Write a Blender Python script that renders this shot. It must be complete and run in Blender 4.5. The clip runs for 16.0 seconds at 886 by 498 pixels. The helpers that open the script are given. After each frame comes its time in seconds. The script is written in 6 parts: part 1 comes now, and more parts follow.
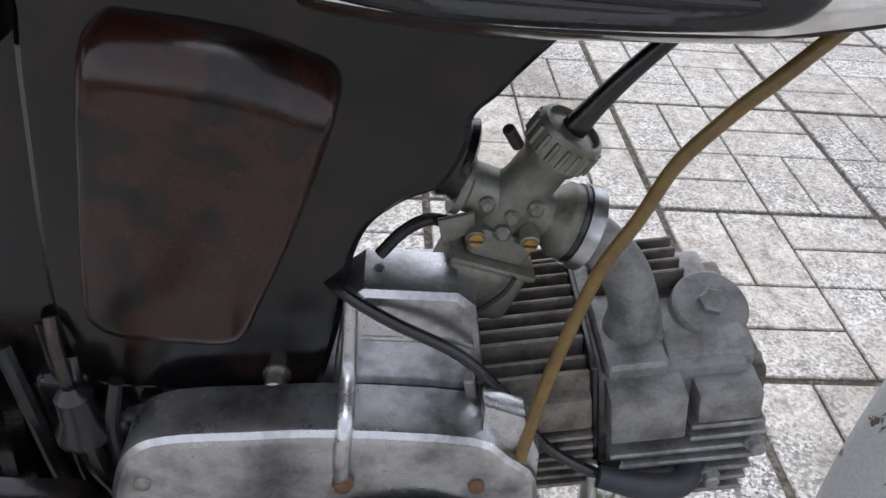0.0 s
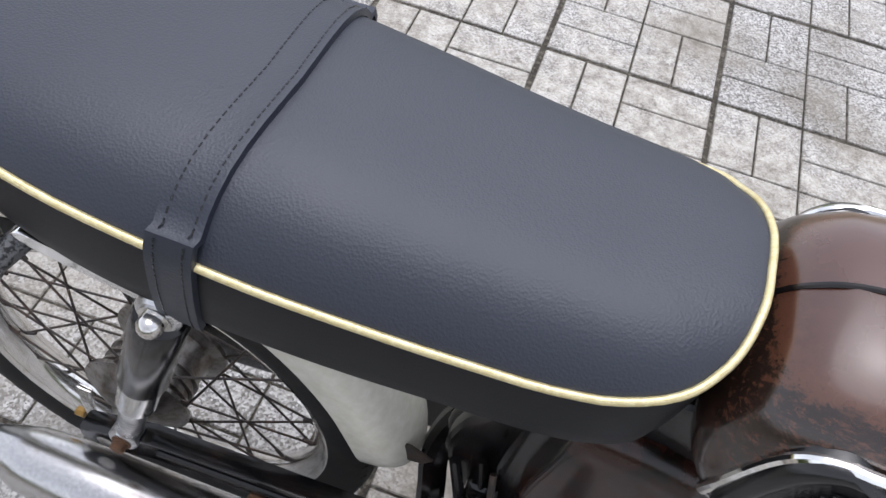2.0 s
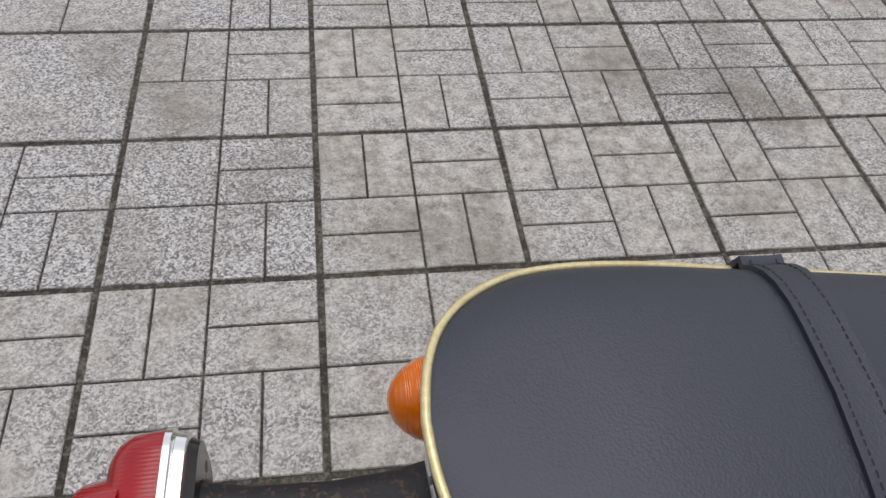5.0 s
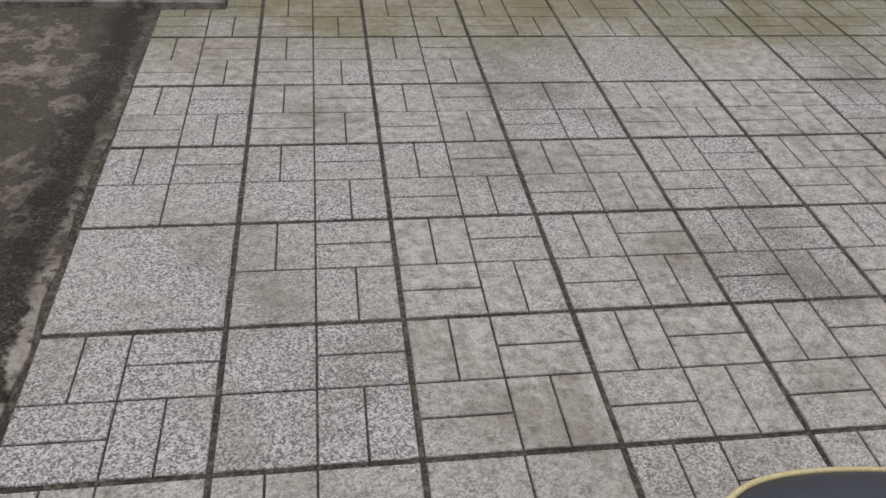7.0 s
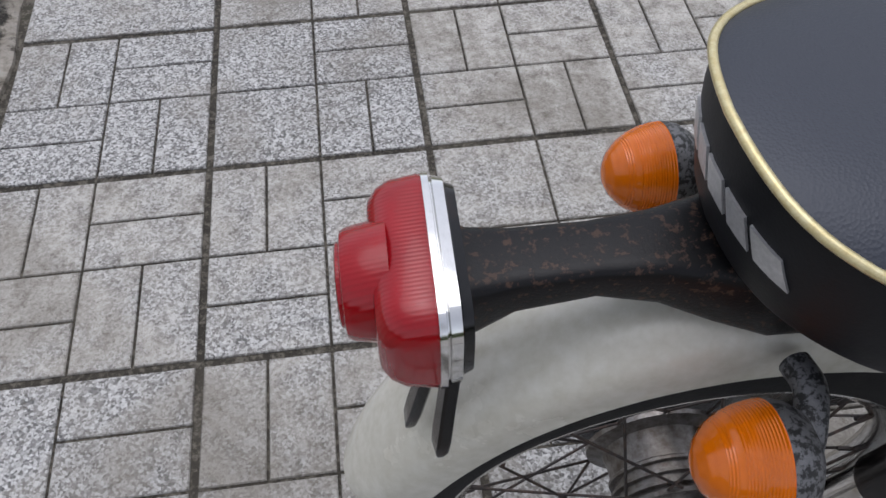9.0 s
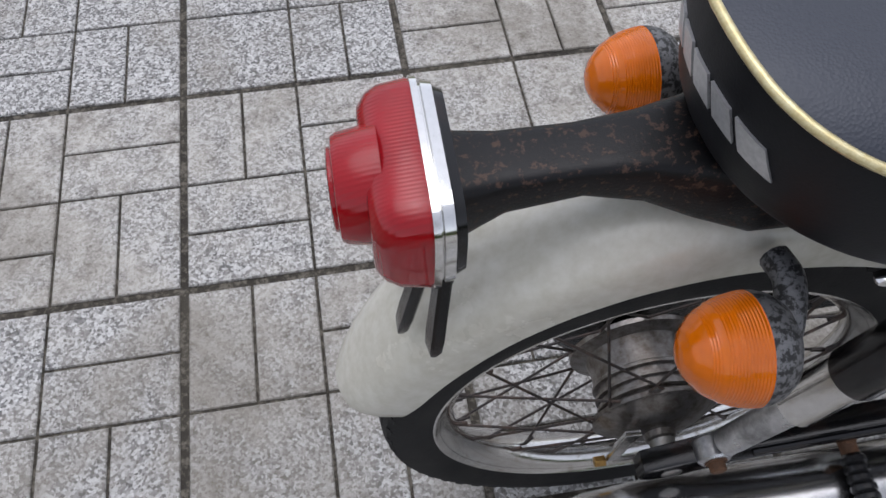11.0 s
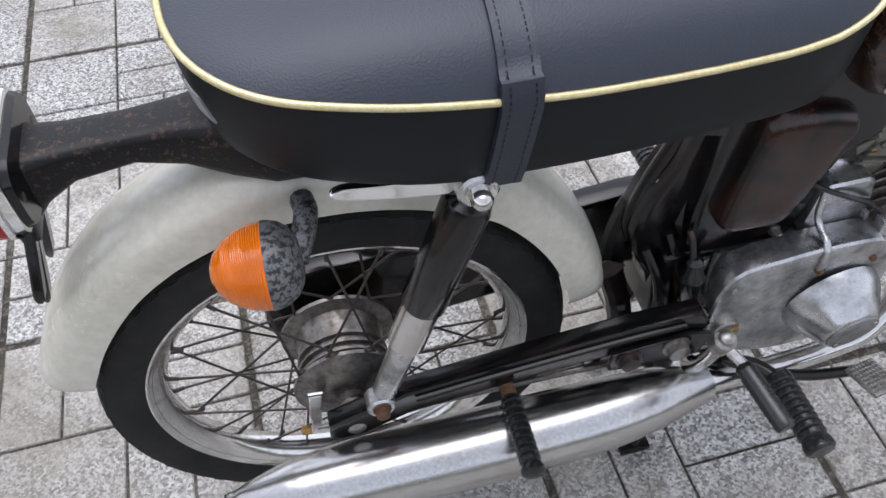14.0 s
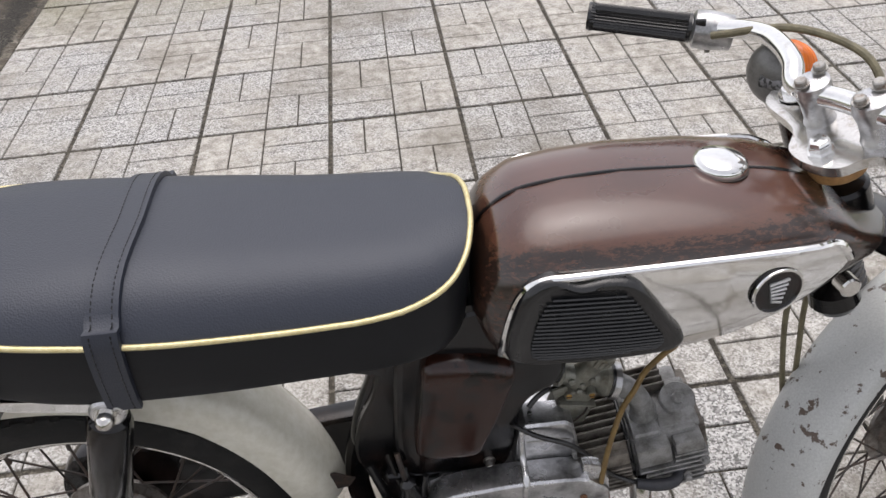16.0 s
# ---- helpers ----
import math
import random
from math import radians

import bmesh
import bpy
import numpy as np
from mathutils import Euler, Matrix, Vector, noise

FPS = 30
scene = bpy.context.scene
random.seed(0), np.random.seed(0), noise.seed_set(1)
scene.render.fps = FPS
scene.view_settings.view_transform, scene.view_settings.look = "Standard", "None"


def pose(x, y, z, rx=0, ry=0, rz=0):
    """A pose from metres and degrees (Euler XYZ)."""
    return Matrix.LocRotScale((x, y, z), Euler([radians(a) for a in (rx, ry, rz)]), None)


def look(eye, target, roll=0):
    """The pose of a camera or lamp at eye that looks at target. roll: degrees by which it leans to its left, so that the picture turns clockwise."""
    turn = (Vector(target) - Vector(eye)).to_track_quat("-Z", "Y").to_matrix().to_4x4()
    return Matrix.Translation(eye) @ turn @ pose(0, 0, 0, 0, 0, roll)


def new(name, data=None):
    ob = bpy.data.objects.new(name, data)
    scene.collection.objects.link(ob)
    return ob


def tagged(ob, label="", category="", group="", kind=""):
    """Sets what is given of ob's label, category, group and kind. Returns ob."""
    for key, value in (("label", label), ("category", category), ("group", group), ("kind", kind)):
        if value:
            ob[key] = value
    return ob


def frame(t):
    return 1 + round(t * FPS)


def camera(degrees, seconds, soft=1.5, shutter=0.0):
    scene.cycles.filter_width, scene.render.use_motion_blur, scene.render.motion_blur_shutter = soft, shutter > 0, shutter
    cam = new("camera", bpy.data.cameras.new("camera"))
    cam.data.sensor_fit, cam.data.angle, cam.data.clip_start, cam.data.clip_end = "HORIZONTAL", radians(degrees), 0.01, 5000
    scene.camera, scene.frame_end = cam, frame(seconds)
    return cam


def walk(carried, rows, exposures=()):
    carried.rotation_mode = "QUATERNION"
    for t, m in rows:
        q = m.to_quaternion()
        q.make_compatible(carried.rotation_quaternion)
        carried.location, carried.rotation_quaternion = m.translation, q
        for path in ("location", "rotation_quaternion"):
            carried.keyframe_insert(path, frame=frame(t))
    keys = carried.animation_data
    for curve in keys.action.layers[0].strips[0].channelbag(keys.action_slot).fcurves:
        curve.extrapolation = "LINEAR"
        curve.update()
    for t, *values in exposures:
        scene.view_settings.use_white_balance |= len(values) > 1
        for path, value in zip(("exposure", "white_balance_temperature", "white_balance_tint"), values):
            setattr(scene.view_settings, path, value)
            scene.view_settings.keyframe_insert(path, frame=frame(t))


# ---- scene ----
cam = camera(56.8, 16.0)
PATH = [
    (0, (1.103, -0.738, 0.752), (1.292, 0.853, -0.446), 6.3),
    (0.5, (1.084, -0.754, 0.936), (1.208, 0.591, -0.539), 7.7),
    (1, (1.053, -0.786, 1.101), (1.153, 0.42, -0.491), 9.6),
    (1.5, (1.028, -0.754, 1.146), (0.95, 0.451, -0.448), 9.8),
    (2, (0.905, -0.736, 1.17), (0.72, 0.473, -0.412), 12.1),
    (2.5, (0.723, -0.775, 1.181), (0.458, 0.477, -0.356), 9.6),
    (3, (0.618, -0.789, 1.183), (0.306, 0.454, -0.352), 8.2),
    (3.5, (0.582, -0.736, 1.174), (0.277, 0.511, -0.359), 5.5),
    (4, (0.535, -0.642, 1.190), (0.409, 0.622, -0.353), 4.95),
    (4.2, (0.514, -0.605, 1.185), (0.4905, 0.652, -0.370), 5.4),
    (6.3, (0.291, -0.571, 1.270), (0.699, 0.918, -0.001), 2.7),
    (6.5, (0.270, -0.580, 1.280), (0.620, 0.957, 0.049), 2.9),
    (7, (0.242, -0.591, 1.282), (0.510, 0.974, 0.065), 3.8),
    (7.5, (0.245, -0.595, 1.279), (0.452, 1.000, 0.091), 2.7),
    (8, (0.264, -0.625, 1.201), (0.444, 0.743, -0.245), 0.7),
    (8.5, (0.274, -0.629, 1.137), (0.427, 0.555, -0.468), -0.2),
    (8.7, (0.29, -0.643, 1.1), (0.44, 0.544, -0.503), -0.3),
    (10.8, (0.28, -0.655, 1.108), (0.475, 0.409, -0.574), 0.9),
    (11, (0.277, -0.666, 1.096), (0.471, 0.378, -0.598), 1.0),
    (11.5, (0.272, -0.682, 1.087), (0.472, 0.291, -0.649), 1.8),
    (12, (0.292, -0.723, 1.081), (0.541, 0.188, -0.682), 4.6),
    (12.5, (0.346, -0.789, 1.109), (0.621, 0.226, -0.593), 5.3),
    (13, (0.429, -0.875, 1.129), (0.713, 0.269, -0.486), 4.0),
    (13.5, (0.518, -0.914, 1.138), (0.803, 0.292, -0.432), 0.5),
    (14, (0.548, -0.919, 1.146), (0.843, 0.318, -0.398), -2.3),
    (14.5, (0.619, -0.932, 1.146), (0.946, 0.305, -0.391), -3.3),
    (15, (0.768, -0.921, 1.162), (1.168, 0.304, -0.367), -4.1),
    (15.5, (0.923, -0.936, 1.196), (1.376, 0.359, -0.26), -3.7),
    (16, (0.988, -1.037, 1.272), (1.075, 0.51, 0.008), -4.8),
]
LIGHTNESS = [(0.0, 0.98, 6250), (0.5, 1.24, 6300), (1.0, 1.3, 6150), (2.0, 0.92, 6250), (2.5, 0.7, 6300), (4.0, 0.44, 6400), (6.5, -0.02, 6650), (7.5, -0.02, 6650), (8.5, 0.12, 6150), (11.0, 0.34, 6150), (12.5, 0.6, 6150), (13.5, 0.82, 6150), (14.5, 0.92, 6150), (15.5, 1.04, 6350), (16.0, 0.74, 6700)]
walk(cam, [(t, look(eye, target, roll)) for t, eye, target, roll in PATH], [(t, e, k, 14) for t, e, k in LIGHTNESS])

# ---- light ----
world = bpy.data.worlds.new("sky")
scene.world = world
world.use_nodes = True
wn, wl = world.node_tree.nodes, world.node_tree.links
sky = wn.new("ShaderNodeTexSky")
sky.sky_type, sky.sun_disc = "NISHITA", False
sky.sun_elevation, sky.sun_rotation = radians(76), radians(4)
sky.dust_density, sky.air_density = 2.0, 1.0
soften = wn.new("ShaderNodeHueSaturation")
soften.inputs["Saturation"].default_value = 0.25
wl.new(sky.outputs[0], soften.inputs["Color"])
wl.new(soften.outputs[0], wn["Background"].inputs["Color"])
wn["Background"].inputs["Strength"].default_value = 0.158
sun = new("sun", bpy.data.lights.new("sun", "SUN"))
sun.data.energy, sun.data.angle, sun.data.color = 0.72, radians(60), (1.0, 0.98, 0.95)
sun.matrix_world = look((0.7, 0.95, 6), (0.6, 0.1, 0))

# ---- materials ----


def node_mat(name):
    m = bpy.data.materials.new(name)
    m.use_nodes = True
    t = m.node_tree
    return m, t.nodes, t.links, t.nodes["Principled BSDF"]


def noise_of(N, L, scale, detail=4.0, rough=0.6, coord=None):
    n = N.new("ShaderNodeTexNoise")
    n.inputs["Scale"].default_value = scale
    n.inputs["Detail"].default_value = detail
    n.inputs["Roughness"].default_value = rough
    if coord is not None:
        L.new(coord, n.inputs["Vector"])
    return n.outputs["Fac"]


def ramp_of(N, L, fac, stops):
    r = N.new("ShaderNodeValToRGB")
    while len(r.color_ramp.elements) < len(stops):
        r.color_ramp.elements.new(0.5)
    for e, (p, c) in zip(r.color_ramp.elements, stops):
        e.position = p
        e.color = (*c, 1) if not isinstance(c, (int, float)) else (c, c, c, 1)
    L.new(fac, r.inputs["Fac"])
    return r.outputs["Color"]


def mix_of(N, L, fac, a, b, kind="MIX"):
    m = N.new("ShaderNodeMix")
    m.data_type, m.blend_type = "RGBA", kind
    for sock, v in ((m.inputs[0], fac), (m.inputs[6], a), (m.inputs[7], b)):
        if isinstance(v, (int, float)):
            sock.default_value = v
        elif isinstance(v, tuple):
            sock.default_value = (*v, 1)
        else:
            L.new(v, sock)
    return m.outputs[2]


def bump_of(N, L, P, height, strength, dist=0.002):
    b = N.new("ShaderNodeBump")
    b.inputs["Strength"].default_value = strength
    b.inputs["Distance"].default_value = dist
    L.new(height, b.inputs["Height"])
    L.new(b.outputs[0], P.inputs["Normal"])


def surface(name, base, worn, rough=0.5, metal=0.0, scale=25.0, lo=0.45, hi=0.7, fine=300.0, bump=0.15, spread=0.15, coat=0.0, worn_metal=None, worn_rough=None):
    """A base colour with worn patches of a second one, fine grain in gloss and relief."""
    m, N, L, P = node_mat(name)
    co = N.new("ShaderNodeTexCoord").outputs["Object"]
    big = noise_of(N, L, scale, 6, 0.65, co)
    small = noise_of(N, L, fine, 3, 0.6, co)
    mask = ramp_of(N, L, big, [(lo, 0.0), (hi, 1.0)])
    col = mix_of(N, L, mask, base, worn)
    col = mix_of(N, L, 0.35, col, ramp_of(N, L, small, [(0.3, 0.35), (0.7, 0.65)]), "OVERLAY")
    L.new(col, P.inputs["Base Color"])
    rr = N.new("ShaderNodeMapRange")
    rr.inputs["To Min"].default_value = max(0.03, rough - spread)
    rr.inputs["To Max"].default_value = min(1.0, (worn_rough if worn_rough is not None else rough) + spread)
    L.new(big, rr.inputs["Value"])
    L.new(rr.outputs[0], P.inputs["Roughness"])
    if worn_metal is not None:
        mm = N.new("ShaderNodeMapRange")
        mm.inputs["To Min"].default_value, mm.inputs["To Max"].default_value = metal, worn_metal
        L.new(mask, mm.inputs["Value"])
        L.new(mm.outputs[0], P.inputs["Metallic"])
    else:
        P.inputs["Metallic"].default_value = metal
    P.inputs["Coat Weight"].default_value = coat
    P.inputs["Coat Roughness"].default_value = 0.12
    if bump:
        bump_of(N, L, P, small, bump, 0.001)
    return m


M_CHROME = surface("chrome", (0.78, 0.78, 0.77), (0.55, 0.53, 0.50), 0.08, 1.0, 40, 0.55, 0.8, 200, 0.02, 0.04)
M_SILENCER = surface("heat-stained chrome", (0.54, 0.535, 0.53), (0.36, 0.31, 0.24), 0.23, 1.0, 9, 0.5, 0.8, 250, 0.04, 0.06)
M_DULLCHROME = surface("dull chrome", (0.66, 0.65, 0.63), (0.33, 0.28, 0.22), 0.15, 1.0, 55, 0.52, 0.8, 300, 0.08, 0.1)
M_ALU = surface("oxidised aluminium", (0.57, 0.57, 0.575), (0.20, 0.20, 0.20), 0.30, 0.95, 22, 0.45, 0.68, 240, 0.18, 0.14)
M_CAST = surface("cast aluminium", (0.30, 0.30, 0.295), (0.13, 0.125, 0.115), 0.6, 0.6, 45, 0.42, 0.7, 420, 0.5, 0.1)
M_FIN = surface("sooty fins", (0.22, 0.20, 0.175), (0.06, 0.048, 0.038), 0.6, 0.5, 60, 0.4, 0.7, 420, 0.4, 0.1)
M_ZINC = surface("carburettor zinc", (0.22, 0.22, 0.19), (0.10, 0.085, 0.055), 0.45, 0.6, 60, 0.45, 0.75, 400, 0.2, 0.1)
M_BRASS = surface("brass", (0.45, 0.28, 0.09), (0.2, 0.11, 0.04), 0.35, 1.0, 90, 0.4, 0.8, 300, 0.1)
M_RUST = surface("rusty steel", (0.10, 0.052, 0.028), (0.18, 0.088, 0.045), 0.75, 0.2, 120, 0.4, 0.7, 500, 0.5)
M_HUB = surface("grimy hub metal", (0.25, 0.235, 0.22), (0.13, 0.108, 0.09), 0.34, 0.85, 90, 0.42, 0.66, 300, 0.1, 0.12)
M_STEEL = surface("bolt steel", (0.36, 0.35, 0.33), (0.16, 0.09, 0.05), 0.4, 0.9, 120, 0.5, 0.75, 400, 0.2)
M_DARKSTEEL = surface("dark stained steel", (0.05, 0.043, 0.04), (0.12, 0.08, 0.06), 0.45, 0.6, 60, 0.45, 0.75, 400, 0.3)
M_BLACKPAINT = surface("black enamel", (0.0045, 0.0045, 0.005), (0.020, 0.011, 0.0085), 0.16, 0.0, 22, 0.5, 0.68, 350, 0.10, 0.12, 0.04)
M_WORNPAINT = surface("scuffed dark brown enamel", (0.026, 0.0098, 0.0068), (0.004, 0.0035, 0.0035), 0.22, 0.0, 26, 0.50, 0.60, 300, 0.12, 0.12, 0.15)
M_RUSTPAINT = surface("rust-flecked black enamel", (0.004, 0.0038, 0.0045), (0.060, 0.034, 0.023), 0.26, 0.0, 170, 0.55, 0.63, 500, 0.25, 0.1, 0.05, None, 0.6)
M_RUBBER = surface("black rubber", (0.006, 0.006, 0.007), (0.013, 0.013, 0.013), 0.25, 0.0, 30, 0.4, 0.75, 500, 0.2, 0.1)
M_TYRE = surface("tyre rubber", (0.012, 0.012, 0.012), (0.034, 0.032, 0.029), 0.75, 0.0, 18, 0.45, 0.8, 350, 0.35, 0.1)
M_CREAM = surface("cream paint", (0.60, 0.582, 0.50), (0.55, 0.52, 0.43), 0.25, 0.0, 6, 0.4, 0.85, 90, 0.02, 0.1, 0.25)
M_CHIP = surface("chipped grey paint", (0.42, 0.43, 0.42), (0.09, 0.065, 0.05), 0.4, 0.0, 42, 0.60, 0.62, 400, 0.12, 0.12, 0.1)
M_LEATHER = surface("russet leather", (0.33, 0.09, 0.03), (0.20, 0.05, 0.02), 0.55, 0.0, 30, 0.35, 0.75, 300, 0.3)
M_GOLD = surface("gold piping", (0.62, 0.52, 0.26), (0.75, 0.68, 0.42), 0.35, 0.55, 200, 0.4, 0.7, 600, 0.2)
M_HOSE = surface("amber fuel hose", (0.18, 0.115, 0.035), (0.10, 0.06, 0.02), 0.35, 0.0, 60, 0.4, 0.75, 300, 0.1)
M_OLIVE = surface("olive cable sleeve", (0.15, 0.13, 0.075), (0.08, 0.07, 0.04), 0.5, 0.0, 60, 0.4, 0.75, 300, 0.1)
M_TAN = surface("tan bush", (0.45, 0.25, 0.10), (0.3, 0.15, 0.06), 0.5, 0.0, 80, 0.4, 0.7, 300, 0.2)
M_SILVERPRINT = surface("silver print", (0.5, 0.5, 0.5), (0.42, 0.42, 0.42), 0.4, 0.5, 60, 0.4, 0.7, 300, 0.05)
M_PEELED = surface("peeled grey paint", (0.17, 0.17, 0.175), (0.03, 0.03, 0.03), 0.5, 0.4, 210, 0.47, 0.56, 400, 0.3)
M_GREYCUP = surface("dull grey cup", (0.17, 0.17, 0.165), (0.09, 0.085, 0.08), 0.4, 0.6, 30, 0.4, 0.75, 400, 0.15)
M_NAVY = surface("plug cap rubber", (0.02, 0.022, 0.028), (0.045, 0.045, 0.05), 0.55, 0.0, 40, 0.4, 0.75, 300, 0.2)


def vinyl():
    m, N, L, P = node_mat("black grained vinyl")
    co = N.new("ShaderNodeTexCoord").outputs["Object"]
    v = N.new("ShaderNodeTexVoronoi")
    v.inputs["Scale"].default_value = 520
    L.new(co, v.inputs["Vector"])
    big = noise_of(N, L, 9, 4, 0.6, co)
    L.new(mix_of(N, L, big, (0.0050, 0.0068, 0.0150), (0.0085, 0.0115, 0.0225)), P.inputs["Base Color"])
    rr = N.new("ShaderNodeMapRange")
    rr.inputs["To Min"].default_value, rr.inputs["To Max"].default_value = 0.44, 0.58
    L.new(big, rr.inputs["Value"])
    L.new(rr.outputs[0], P.inputs["Roughness"])
    P.inputs["Specular IOR Level"].default_value = 0.78
    P.inputs["Specular Tint"].default_value = (0.90, 0.94, 1.0, 1)
    bump_of(N, L, P, v.outputs["Distance"], 0.48, 0.0005)
    return m


def band_vinyl():
    m = surface("smooth black vinyl", (0.0052, 0.0058, 0.0075), (0.0080, 0.0086, 0.0105), 0.5, 0.0, 20, 0.4, 0.7, 500, 0.15, 0.06)
    m.node_tree.nodes["Principled BSDF"].inputs["Specular IOR Level"].default_value = 0.24
    return m


def tank_paint():
    """Dark brown enamel, faded and scratched through along the shoulder above the trim."""
    m, N, L, P = node_mat("worn brown tank enamel")
    co = N.new("ShaderNodeTexCoord").outputs["Object"]
    sep = N.new("ShaderNodeSeparateXYZ")
    L.new(co, sep.inputs[0])
    cloud = noise_of(N, L, 7, 5, 0.6, co)
    fine = noise_of(N, L, 260, 4, 0.7, co)
    col = ramp_of(N, L, cloud, [(0.3, (0.042, 0.0155, 0.0105)), (0.7, (0.080, 0.031, 0.0215))])
    # worn band above the trim: bare metal stain and black scorch
    band = N.new("ShaderNodeMapRange")
    band.inputs["From Min"].default_value, band.inputs["From Max"].default_value = 0.806, 0.778
    bx = N.new("ShaderNodeMapRange")
    bx.inputs["From Min"].default_value, bx.inputs["From Max"].default_value = 0.47, 0.56
    bx.inputs["To Min"].default_value, bx.inputs["To Max"].default_value = 0.03, 0.0
    L.new(sep.outputs["X"], bx.inputs["Value"])
    bz_ = N.new("ShaderNodeMath")
    bz_.operation = "ADD"
    L.new(sep.outputs["Z"], bz_.inputs[0])
    L.new(bx.outputs[0], bz_.inputs[1])
    L.new(bz_.outputs[0], band.inputs["Value"])
    stretch = N.new("ShaderNodeVectorMath")
    stretch.operation = "MULTIPLY"
    stretch.inputs[1].default_value = (0.45, 1.0, 1.5)
    L.new(co, stretch.inputs[0])
    wob = noise_of(N, L, 130, 8, 0.85, stretch.outputs[0])
    mul = N.new("ShaderNodeMath")
    mul.operation = "MULTIPLY"
    L.new(band.outputs[0], mul.inputs[0])
    L.new(wob, mul.inputs[1])
    col = mix_of(N, L, ramp_of(N, L, mul.outputs[0], [(0.22, 0.0), (0.50, 0.75)]), col, (0.12, 0.052, 0.028))
    col = mix_of(N, L, ramp_of(N, L, mul.outputs[0], [(0.40, 0.0), (0.49, 0.95)]), col, (0.014, 0.009, 0.007))
    col = mix_of(N, L, ramp_of(N, L, fine, [(0.70, 0.0), (0.76, 0.25)]), col, (0.25, 0.15, 0.11))
    front = N.new("ShaderNodeMapRange")
    front.inputs["From Min"].default_value, front.inputs["From Max"].default_value = 0.86, 0.93
    L.new(sep.outputs["X"], front.inputs["Value"])
    fm = N.new("ShaderNodeMath")
    fm.operation = "MULTIPLY"
    L.new(front.outputs[0], fm.inputs[0])
    L.new(wob, fm.inputs[1])
    col = mix_of(N, L, ramp_of(N, L, fm.outputs[0], [(0.2, 0.0), (0.45, 1.0)]), col, (0.014, 0.012, 0.011))
    L.new(col, P.inputs["Base Color"])
    rr = N.new("ShaderNodeMapRange")
    rr.inputs["To Min"].default_value, rr.inputs["To Max"].default_value = 0.18, 0.36
    L.new(cloud, rr.inputs["Value"])
    L.new(rr.outputs[0], P.inputs["Roughness"])
    P.inputs["Coat Weight"].default_value = 0.6
    P.inputs["Coat Roughness"].default_value = 0.13
    bump_of(N, L, P, fine, 0.03, 0.0006)
    return m


def lens_plastic(name, col, axis, rings, glass):
    m, N, L, P = node_mat(name)
    co = N.new("ShaderNodeTexCoord").outputs["Object"]
    w = N.new("ShaderNodeTexWave")
    w.bands_direction = axis
    w.inputs["Scale"].default_value = rings
    L.new(co, w.inputs["Vector"])
    n = noise_of(N, L, 40, 3, 0.5, co)
    L.new(mix_of(N, L, n, col, tuple(c * 0.6 for c in col)), P.inputs["Base Color"])
    P.inputs["Roughness"].default_value = 0.10
    P.inputs["Transmission Weight"].default_value = glass
    P.inputs["Subsurface Weight"].default_value = 0.0
    P.inputs["Subsurface Radius"].default_value = (0.02, 0.006, 0.002)
    P.inputs["Subsurface Scale"].default_value = 0.5
    P.inputs["Coat Weight"].default_value = 0.6
    P.inputs["Specular IOR Level"].default_value = 0.2
    P.inputs["Coat Roughness"].default_value = 0.04
    bump_of(N, L, P, w.outputs["Fac"], 0.30, 0.0006)
    return m


